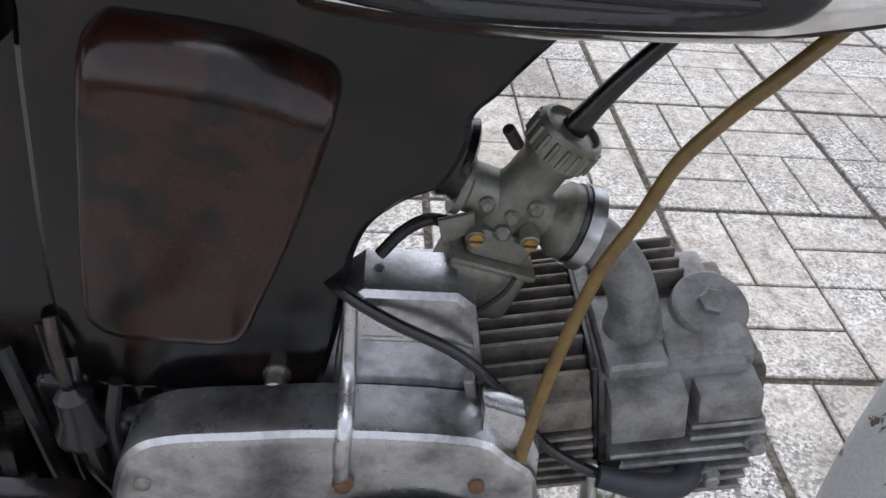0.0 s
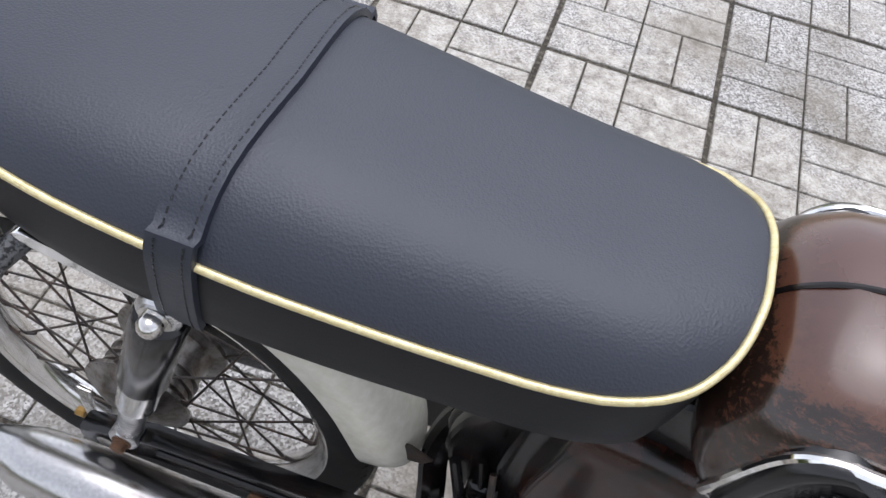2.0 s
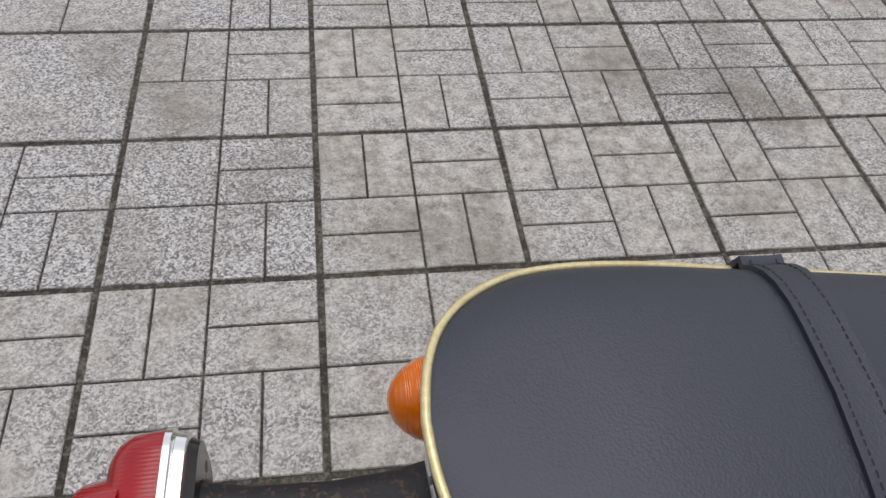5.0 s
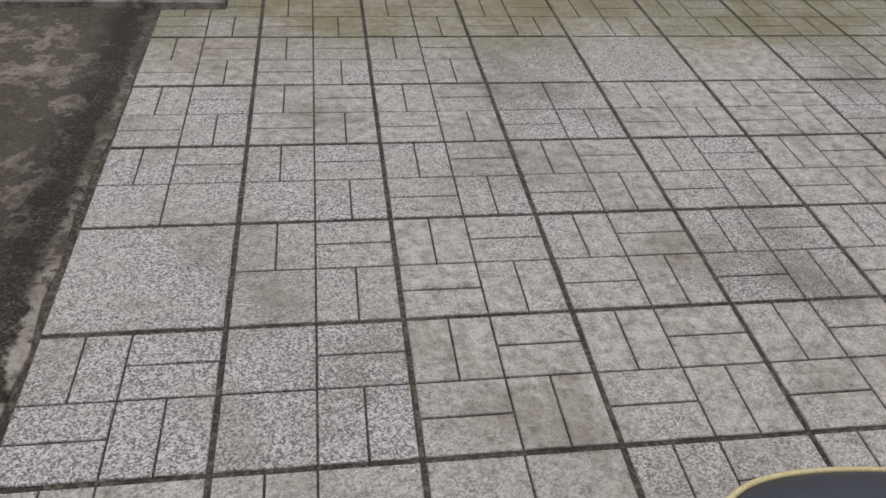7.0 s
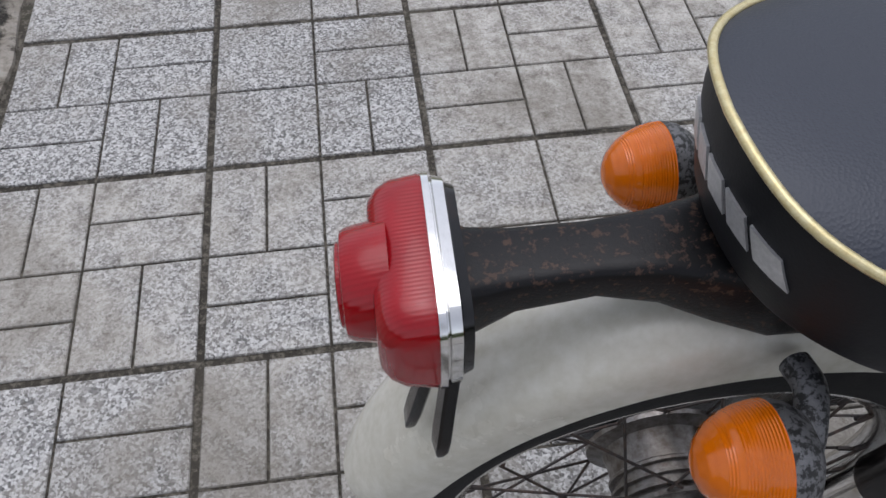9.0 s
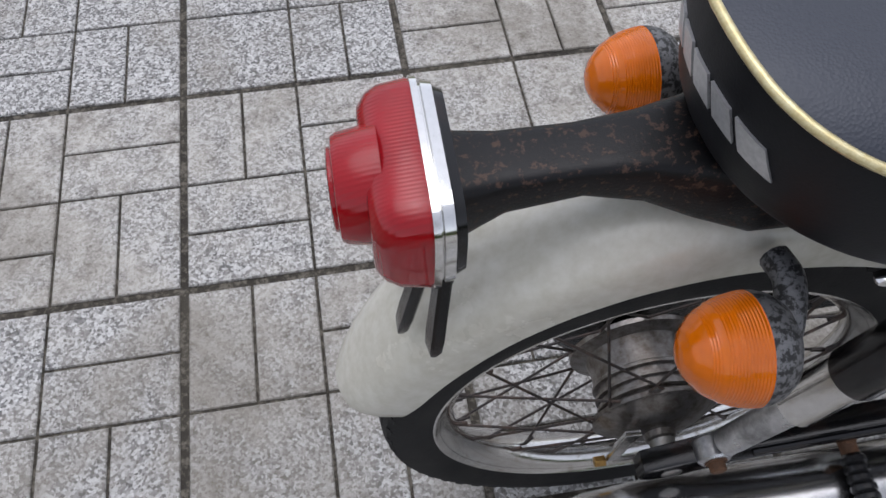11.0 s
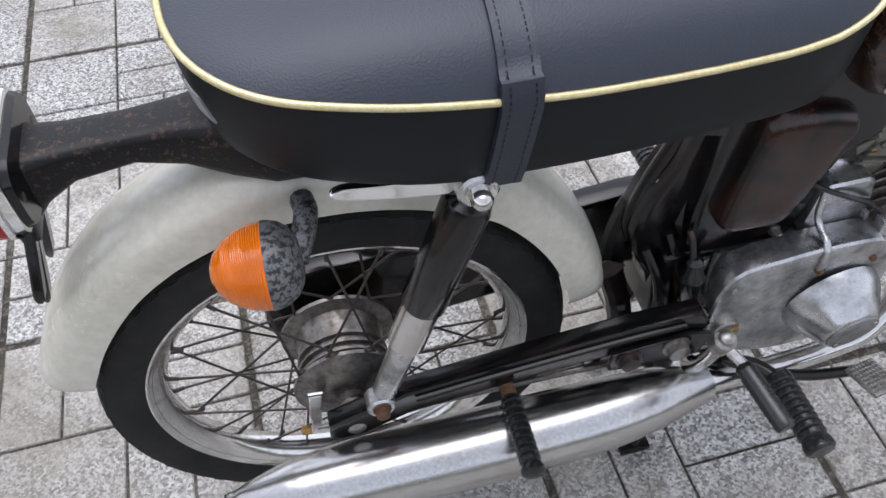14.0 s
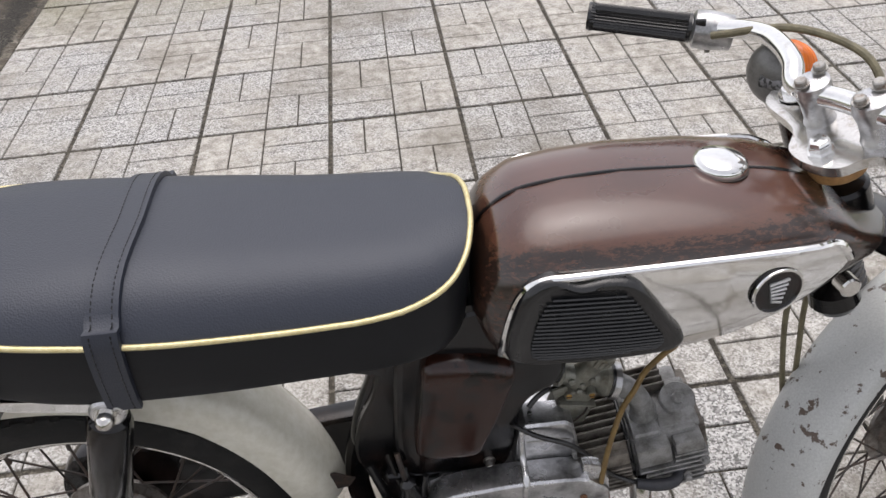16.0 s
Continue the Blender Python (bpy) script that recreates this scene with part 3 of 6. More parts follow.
FENDER_RISE = [(10, 0.0), (18, 0.002), (28, 0.007), (42, 0.017), (55, 0.027), (77, 0.029), (95, 0.030), (106, 0.0285), (115, 0.025), (125, 0.019), (135, 0.011), (150, 0.002), (162, 0.0)]
fender("rear_fender", 0.0, Z_AXLE, 12, 160, 0.277, 0.331, 0.052, M_CREAM, None, "glossy cream-painted steel rear fender", FENDER_RISE)

# pressed frame
spine = smooth_outline([(0.40, 0.70), (0.392, 0.61), (0.378, 0.54), (0.356, 0.49), (0.345, 0.44), (0.352, 0.40), (0.372, 0.36), (0.388, 0.30), (0.425, 0.275), (0.46, 0.30), (0.47, 0.39), (0.50, 0.395), (0.60, 0.60), (0.66, 0.65), (0.74, 0.69), (0.88, 0.73), (0.86, 0.77), (0.75, 0.76), (0.52, 0.72)], 4)
part("frame", plate(spine, -0.026, 0.026, 0.010, seg=3), M_BLACKPAINT, bike, "glossy black pressed steel frame with grime")
cheek = smooth_outline([(0.424, 0.66), (0.412, 0.62), (0.405, 0.56), (0.398, 0.47), (0.405, 0.42), (0.43, 0.405), (0.50, 0.404), (0.530, 0.410), (0.540, 0.440), (0.545, 0.470), (0.549, 0.500), (0.557, 0.523), (0.573, 0.538), (0.590, 0.548), (0.600, 0.570), (0.601, 0.585), (0.615, 0.602), (0.64, 0.65), (0.55, 0.68)], 4)
part("frame_cheek", plate(cheek, -0.047, 0.047, 0.009, seg=3), M_BLACKPAINT, bike, "glossy black pressed frame cheek")
part("frame_tail", loft([[(x, y, z) for y, z in ((-w, z0), (-w, z1 - 0.012), (-w + 0.012, z1), (w - 0.012, z1), (w, z1 - 0.012), (w, z0))] for x, w, z0, z1 in ((0.40, 0.05, 0.60, 0.685), (0.25, 0.055, 0.65, 0.69), (0.08, 0.055, 0.66, 0.69))]), M_BLACKPAINT, bike)
part("steering_head", rod((0.926, 0, 0.685), (0.894, 0, 0.762), 0.027, 24), M_BLACKPAINT, bike)
# the web between the seat and the swing arm, thin at its rear edge and full at the side covers
WEB_X = [(0.29, 0.392), (0.33, 0.380), (0.36, 0.371), (0.40, 0.357), (0.44, 0.350), (0.488, 0.358), (0.535, 0.378), (0.59, 0.393), (0.64, 0.401), (0.685, 0.404)]
rings = []
for k in range(28):
    z = 0.29 + 0.395 * k / 27
    xr = interp(z, WEB_X)
    xf = max(xr + 0.075, min(0.50, 0.44 + 0.6 * max(0.0, z - 0.36)))
    half = [(xr, 0.008), (xr + 0.003, 0.0115), (xr + 0.012, 0.0135), (xr + 0.030, 0.018), (xr + 0.046, 0.030), (xr + 0.060, 0.040), (xf, 0.043)]
    rings.append([(x, -y, z) for x, y in half] + [(x, y, z) for x, y in reversed(half)])
part("frame_web", loft(rings, smooth=40), M_BLACKPAINT, bike, "glossy black pressed frame web with grime")
# plain black block added to fill the gap between web and engine
part("frame_fill", box(0.378, 0.452, -0.048, 0.048, 0.285, 0.415, 0.010, None, 3), M_BLACKPAINT, bike, "plain black filler block behind the engine")
part("frame_flange", tube([(interp(z, WEB_X) + 0.001, 0.0, z) for z in (0.66, 0.62, 0.585, 0.545, 0.505, 0.47, 0.44, 0.41)], 0.0105, 12), M_BLACKPAINT, bike, "rounded black rear flange of the frame")
part("frame_bolt", hexbolt((0.372, -0.0115, 0.507), (0, -1, 0), 0.006, 0.006), M_STEEL, bike)
part("engine_bolt", hexbolt((0.510, -0.047, 0.424), (0, -1, 0), 0.0058, 0.012), M_STEEL, bike, "rusty engine bolt")
cover_line = smooth_outline([(0.4375, 0.600), (0.4405, 0.614), (0.448, 0.6215), (0.458, 0.6225), (0.50, 0.618), (0.531, 0.609), (0.541, 0.602), (0.5415, 0.590), (0.534, 0.562), (0.522, 0.525), (0.506, 0.484), (0.4985, 0.4655), (0.488, 0.4585), (0.46, 0.459), (0.436, 0.461), (0.4245, 0.468), (0.4215, 0.480), (0.426, 0.52), (0.432, 0.56)], 3)


def side_cover(sgn):
    """A dished cover: rounded edge all round, its top sloping in towards the seat."""
    cx, cz = 0.482, 0.542
    rings = []
    for sc, y, drop in ((1.0, 0.036, 0.0), (1.0, 0.052, 0.0), (0.992, 0.0585, 0.003), (0.972, 0.0635, 0.008), (0.945, 0.0665, 0.0125), (0.91, 0.0680, 0.0145), (0.87, 0.0686, 0.015), (0.5, 0.0690, 0.008), (0.02, 0.0690, 0.0)):
        rings.append([(cx + (x - cx) * sc, sgn * y, cz + (z - cz) * sc - drop * min(1.0, max(0.0, (z - 0.585) / 0.025))) for x, z in cover_line])
    return part("side_cover", loft(rings, smooth=60), M_WORNPAINT, bike, "scuffed dark brown side cover")


side_cover(-1)
side_cover(1)

# chain case on the far side
part("chain_case", plate(smooth_outline([(-0.085, 0.30), (-0.06, 0.365), (0.0, 0.385), (0.20, 0.385), (0.42, 0.405), (0.45, 0.33), (0.40, 0.27), (0.2, 0.255), (0.0, 0.225), (-0.06, 0.24)], 4), 0.066, 0.098, 0.008), M_BLACKPAINT, bike, "black enclosed chain case")

# swing arm, both sides, with a pressed groove
arm_line = [(-0.032, 0.288), (-0.02, 0.279), (0.01, 0.281), (0.06, 0.302), (0.20, 0.318), (0.33, 0.325), (0.41, 0.322), (0.425, 0.345), (0.41, 0.372), (0.33, 0.372), (0.2, 0.361), (0.06, 0.346), (0.0, 0.322), (-0.03, 0.310)]
for s in (-1, 1):
    arm = part("swing_arm", plate(arm_line, s * 0.078, s * 0.102, 0.004), M_BLACKPAINT, bike, "black pressed steel swing arm")
    part("rib", tube([(0.07, s * 0.103, 0.334), (0.2, s * 0.103, 0.347), (0.33, s * 0.103, 0.356), (0.39, s * 0.103, 0.356)], 0.004, 8), M_BLACKPAINT, arm)
part("pivot_plate", plate([(0.30, 0.305), (0.35, 0.295), (0.415, 0.298), (0.425, 0.335), (0.40, 0.345), (0.30, 0.338)], -0.110, -0.103, 0.002), M_BLACKPAINT, bike)
part("pivot_nut", hexbolt((0.381, -0.110, 0.326), (0, -1, 0), 0.013, 0.012), M_STEEL, bike)
part("arm_nut", hexbolt((0.322, -0.110, 0.323), (0, -1, 0), 0.012, 0.010), M_DARKSTEEL, bike)

# rear dampers
for s in (-1, 1):
    top, low = Vector((0.135, s * 0.112, 0.670)), Vector((0.031, s * 0.096, 0.337))
    d = (low - top).normalized()
    damper = group_part("rear_damper", bike, "rear damper with a black upper cover and dull chrome sleeve")
    part("cover", lathe([(0.012, 0.012), (0.018, 0.020), (0.026, 0.0225), (0.16, 0.0225), (0.163, 0.021)], 28, top, d), M_BLACKPAINT, damper, "black cylindrical cover")
    part("sleeve", lathe([(0.158, 0.0195), (0.228, 0.0195), (0.23, 0.0175)], 28, top, d), M_DULLCHROME, damper, "dull chrome sleeve")
    part("lower_leg", lathe([(0.226, 0.0150), (0.29, 0.0138), (0.325, 0.0135)], 24, top, d), M_ALU, damper)
    part("top_eye", rod(top + Vector((0, s * -0.014, 0)), top + Vector((0, s * 0.012, 0)), 0.018, 24), M_ALU, damper)
    part("bottom_eye", rod(low + Vector((0, s * -0.012, 0)), low + Vector((0, s * 0.012, 0)), 0.0165, 24), M_ALU, damper)
    part("acorn_nut", lathe([(0, 0.013), (0.002, 0.013), (0.002, 0.0095), (0.010, 0.0095), (0.015, 0.006), (0.017, 0.001)], 12, top + Vector((0, s * 0.012, 0)), (0, s, 0)), M_DULLCHROME, damper)
    part("bolt", hexbolt(low + Vector((0, s * 0.012, 0)), (0, s, 0), 0.008, 0.009), M_RUST, damper)
    part("hanger", plate(smooth_outline([(0.020, 0.686), (0.028, 0.694), (0.06, 0.690), (0.115, 0.684), (0.145, 0.684), (0.152, 0.668), (0.135, 0.655), (0.115, 0.664), (0.05, 0.676)], 3), s * 0.106, s * 0.114, 0.002), M_CHROME, bike, "chrome strap hanger under the seat")

# ---- seat ----
PLAN = [(-0.074, 0.0), (-0.072, 0.022), (-0.068, 0.042), (-0.060, 0.063), (-0.046, 0.083), (-0.026, 0.100), (0.0, 0.113), (0.04, 0.122), (0.09, 0.127), (0.15, 0.1275), (0.22, 0.126), (0.28, 0.1225), (0.34, 0.1175), (0.40, 0.1125), (0.44, 0.106), (0.47, 0.094), (0.486, 0.078), (0.496, 0.060), (0.502, 0.035), (0.504, 0.015), (0.504, 0.0)]
PIPE_Z = [(-0.075, 0.808), (-0.062, 0.802), (-0.05, 0.798), (-0.03, 0.793), (0.0, 0.788), (0.04, 0.782), (0.09, 0.774), (0.15, 0.765), (0.21, 0.758), (0.27, 0.7535), (0.33, 0.749), (0.39, 0.747), (0.43, 0.750), (0.46, 0.757), (0.483, 0.766), (0.495, 0.776), (0.503, 0.786)]
CROWN_Z = [(-0.09, 0.811), (0.0, 0.810), (0.05, 0.812), (0.10, 0.811), (0.15, 0.808), (0.20, 0.805), (0.28, 0.798), (0.35, 0.792), (0.42, 0.789), (0.52, 0.790)]
FOOT_Z = [(-0.08, 0.716), (-0.04, 0.711), (0.0, 0.704), (0.04, 0.696), (0.08, 0.688), (0.13, 0.681), (0.18, 0.679), (0.27, 0.675), (0.37, 0.672), (0.52, 0.668)]
half_line = spline([(x, -y, 0) for x, y in PLAN], 3)
rim_line = [(p.x, p.y) for p in half_line] + [(p.x, -p.y) for p in reversed(half_line[1:-1])]


def seat_top(k, f):
    """A point of the cushion: f is 1 at the piping and 0 on the middle line."""
    x, y = rim_line[k]
    xm = min(max(x, 0.03), 0.42)
    px, py = xm + (x - xm) * f, y * f
    rise = 1 - f ** 4.8
    return (px, py, interp(x, PIPE_Z) * (1 - rise) + interp(px, CROWN_Z) * rise)


seat = group_part("seat", bike, "black vinyl bench seat with gold piping and a strap")
n_rim = len(rim_line)
rings = [[seat_top(k, f) for k in range(n_rim)] for f in (1.0, 0.985, 0.955, 0.91, 0.85, 0.77, 0.66, 0.52, 0.36, 0.18, 0.0)]
cushion = loft(rings, caps=False, smooth=0)
bm = bmesh.new()
bm.from_mesh(cushion)
bmesh.ops.remove_doubles(bm, verts=bm.verts, dist=0.0002)
part("cushion", bm, M_VINYL, seat, "black grained vinyl top")
rings = []
for f in (0.0, 0.05, 0.3, 0.7, 0.93, 1.0):
    row = []
    for k in range(n_rim):
        x, y = rim_line[k]
        sc = 1.0 - 0.055 * f ** 1.5 - (0.012 if f == 1.0 else 0) + 0.012 * math.sin(math.pi * f)
        xm = 0.22
        row.append((xm + (x - xm) * (1 - (1 - sc) * 0.6), y * sc, interp(x, PIPE_Z) + (interp(x, FOOT_Z) - interp(x, PIPE_Z)) * f))
    rings.append(row)
rings.append([(0.22 + (x - 0.22) * 0.9, y * 0.5, z + 0.004) for x, y, z in rings[-1]])
part("skirt", loft(rings, caps=False, smooth=60), M_BAND, seat, "black vinyl side band")
loop = [Vector((x * 1.0 + (0.0015 if x > 0.3 else -0.0015), y * 1.012, interp(x, PIPE_Z))) for x, y in rim_line]
rings = []
for i, p in enumerate(loop):
    d = (loop[(i + 1) % n_rim] - loop[i - 1]).normalized()
    s_ = d.cross(Vector((0, 0, 1))).normalized()
    u_ = s_.cross(d)
    rings.append([p + (s_ * math.cos(a) + u_ * math.sin(a)) * 0.0030 for a in (2 * math.pi * j / 8 for j in range(8))])
part("piping", loft(rings, wrap=True, smooth=60), M_GOLD, seat, "pale gold piping")
# strap across the seat


def strap_x(y, z):
    return 0.173 + 0.07 * min(y, 0.0) - 0.12 * max(0.0, 0.763 - z)


rows, cols = [], (-0.0155, -0.0148, -0.0135, -0.007, 0.0, 0.007, 0.0135, 0.0148, 0.0155)
for side_ in (-1, 1):
    hw = 0.1275
    seq = [(hw * 0.930, 0.674), (hw * 0.962, 0.69), (hw * 0.998, 0.722), (hw * 1.014, 0.745), (hw * 1.020, 0.758), (hw * 1.012, 0.768), (hw * 0.985, 0.777)] + [(hw * f, 0.763 * f ** 4.8 + interp(0.17, CROWN_Z) * (1 - f ** 4.8)) for f in (0.93, 0.85, 0.77, 0.66, 0.52, 0.36, 0.18, 0.0)]
    seq = [(side_ * y, z) for y, z in seq]
    rows = seq if side_ < 0 else rows + seq[-2::-1]
verts, faces = [], []
for i, (y, z) in enumerate(rows):
    a, b = rows[max(i - 1, 0)], rows[min(i + 1, len(rows) - 1)]
    t = Vector((0, b[0] - a[0], b[1] - a[1])).normalized()
    nrm = Vector((0, -t.z, t.y))
    for c in cols:
        lift = 0.0042 if abs(c) < 0.0152 and abs(c) > 0.012 else (0.0036 if abs(c) < 0.012 else -0.001)
        verts.append(Vector((strap_x(y, z) + c * (1 + 0.05 * abs(y) / 0.12), y, z)) + nrm * lift)
nc = len(cols)
for i in range(len(rows) - 1):
    for j in range(nc - 1):
        a = i * nc + j
        faces.append((a, a + 1, a + nc + 1, a + nc))
part("strap", mesh_of(verts, faces, 60), M_VINYL, seat, "black vinyl passenger strap with stitched edges")
stitch = bmesh.new()
for c in (-0.0095, 0.0095):
    for i in range(len(rows) - 1):
        a, b = Vector((0, *rows[i])), Vector((0, *rows[i + 1]))
        t = (b - a).normalized()
        nrm = Vector((0, -t.z, t.y))
        ln = (b - a).length
        k = max(1, round(ln / 0.006))
        for q in range(k):
            p0 = a + (b - a) * ((q + 0.2) / k)
            p1 = a + (b - a) * ((q + 0.8) / k)
            me = tube([p0 + nrm * 0.0040 + Vector((strap_x(p0.y, p0.z) + c, 0, 0)), p1 + nrm * 0.0040 + Vector((strap_x(p1.y, p1.z) + c, 0, 0))], 0.0006, 4, 0)
            stitch.from_mesh(me)
            bpy.data.meshes.remove(me)
part("stitching", stitch, M_RUBBER, seat)
# silver maker's mark round the rear band, as plain slanted blocks
band_line = [p for p in rim_line if p[0] < 0.02]
band_line.sort(key=lambda p: p[1])


def band_point(y, f, out=0.0012):
    """A point of the side band round the rear: y of the piping above it, f down the band."""
    x = interp(y, [(q[1], q[0]) for q in band_line])
    sc = 1.0 - 0.055 * f ** 1.5 + 0.012 * math.sin(math.pi * f)
    away = Vector((x - 0.02, y, 0)).normalized() * out
    return Vector((0.22 + (x - 0.22) * (1 - (1 - sc) * 0.6), y * sc, interp(x, PIPE_Z) + (interp(x, FOOT_Z) - interp(x, PIPE_Z)) * f)) + away


for y0, y1 in ((0.050, 0.031), (0.026, 0.007), (0.002, -0.018), (-0.023, -0.043), (-0.048, -0.070)):
    verts = []
    for out in (0.0014, -0.001):
        for j in range(5):
            f = 0.40 + 0.21 * j / 4
            for i in range(5):
                verts.append(band_point(y0 + (y1 - y0) * i / 4 - 0.010 * (f - 0.5) / 0.1 * 0.4, f, out))
    faces = [(j * 5 + i, j * 5 + i + 1, j * 5 + i + 6, j * 5 + i + 5) for j in range(4) for i in range(4)]
    ring = [0, 1, 2, 3, 4, 9, 14, 19, 24, 23, 22, 21, 20, 15, 10, 5]
    faces += [(p, q, q + 25, p + 25) for p, q in zip(ring, ring[1:] + ring[:1])]
    part("mark", mesh_of(verts, faces, 40), M_SILVERPRINT, seat, "silver printed block")

# ---- tank ----
TOP_Z = [(0.500, 0.715), (0.506, 0.745), (0.515, 0.766), (0.530, 0.783), (0.555, 0.797), (0.60, 0.804), (0.66, 0.806), (0.74, 0.801), (0.82, 0.788), (0.86, 0.775), (0.885, 0.757), (0.91, 0.742), (0.935, 0.732)]
LOW_Z = [(0.500, 0.690), (0.506, 0.664), (0.515, 0.642), (0.530, 0.628), (0.60, 0.624), (0.70, 0.630), (0.76, 0.644), (0.84, 0.682), (0.88, 0.704), (0.915, 0.716), (0.935, 0.726)]
WIDE = [(0.500, 0.066), (0.506, 0.080), (0.515, 0.090), (0.530, 0.098), (0.56, 0.105), (0.65, 0.110), (0.74, 0.110), (0.80, 0.105), (0.86, 0.091), (0.90, 0.074), (0.92, 0.058), (0.935, 0.030)]
POWER, UPPER = 3.2, 2.9


def tank_y(x, z):
    """Half width of the tank's side at x, z."""
    t, b, w = interp(x, TOP_Z), interp(x, LOW_Z), interp(x, WIDE)
    u = min(abs((z - (t + b) / 2) / ((t - b) / 2)), 0.995)
    p = UPPER if z > (t + b) / 2 else POWER
    return w * (1 - u ** p) ** (1 / p)


def panel_y(x, z):
    """The flat side panel stands a little off the rounding of the shell."""
    return 0.45 * tank_y(x, z) + 0.55 * interp(x, WIDE)


tank = group_part("fuel_tank", bike, "worn brown fuel tank with chrome side panels")
xs = [0.500, 0.503, 0.507, 0.512, 0.519, 0.528, 0.54, 0.555, 0.575, 0.60, 0.63, 0.66, 0.70, 0.74, 0.78, 0.81, 0.84, 0.865, 0.885, 0.90, 0.915, 0.926, 0.935]
rings = []
for x in xs:
    t, b, w = interp(x, TOP_Z), interp(x, LOW_Z), interp(x, WIDE)
    row = []
    for j in range(56):
        a = 2 * math.pi * j / 56
        c, s = math.cos(a), math.sin(a)
        p = UPPER if s > 0 else POWER
        row.append((x, w * math.copysign(abs(c) ** (2 / p), c), (t + b) / 2 + (t - b) / 2 * math.copysign(abs(s) ** (2 / p), s)))
    rings.append(row)
part("shell", loft(rings, smooth=60), M_TANK, tank, "worn brown enamel shell, scuffed through above the trim")
seam_pts = [(x, 0.0, interp(x, TOP_Z) - 0.0005) for x in (0.508, 0.515, 0.53, 0.555, 0.60, 0.66, 0.735)]
part("seam", tube(seam_pts, 0.0022, 6, 4), M_BLACKPAINT, tank, "black sealing seam along the crest")
part("seam", tube([(x, 0.0, interp(x, TOP_Z) - 0.0005) for x in (0.79, 0.83, 0.88, 0.91)], 0.0022, 6, 4), M_BLACKPAINT, tank)
cap = part("filler_cap", lathe([(0, 0.027), (0.004, 0.0275), (0.009, 0.0265), (0.0125, 0.022), (0.0145, 0.012), (0.015, 0.001)], 40, (0.760, 0, 0.797), (0.07, 0, 1), 50), M_CHROME, tank, "domed chrome filler cap")
part("cap_seat", lathe([(0, 0.029), (0.003, 0.029), (0.004, 0.026)], 40, (0.760, 0, 0.7955), (0.07, 0, 1)), M_DARKSTEEL, tank)
PAN_TOP = [(0.523, 0.660), (0.527, 0.690), (0.533, 0.720), (0.541, 0.742), (0.552, 0.756), (0.570, 0.763), (0.60, 0.7645), (0.80, 0.7645), (0.845, 0.760), (0.860, 0.748), (0.866, 0.738)]
PAN_LOW = [(0.523, 0.657), (0.535, 0.652), (0.60, 0.650), (0.69, 0.654), (0.757, 0.668), (0.80, 0.686), (0.836, 0.706), (0.857, 0.724), (0.866, 0.736)]
PAD_LINE = smooth_outline([(0.534, 0.660), (0.531, 0.690), (0.540, 0.735), (0.552, 0.757), (0.572, 0.766), (0.594, 0.759), (0.618, 0.762), (0.642, 0.758), (0.660, 0.735), (0.675, 0.710), (0.690, 0.686), (0.690, 0.668), (0.676, 0.657), (0.62, 0.652), (0.565, 0.652)], 4)
PAD_LINE = [(0.606 + (x - 0.604) * 1.09, 0.704 + (z - 0.704) * 1.02) for x, z in PAD_LINE]
pad_c = (0.606, 0.704)
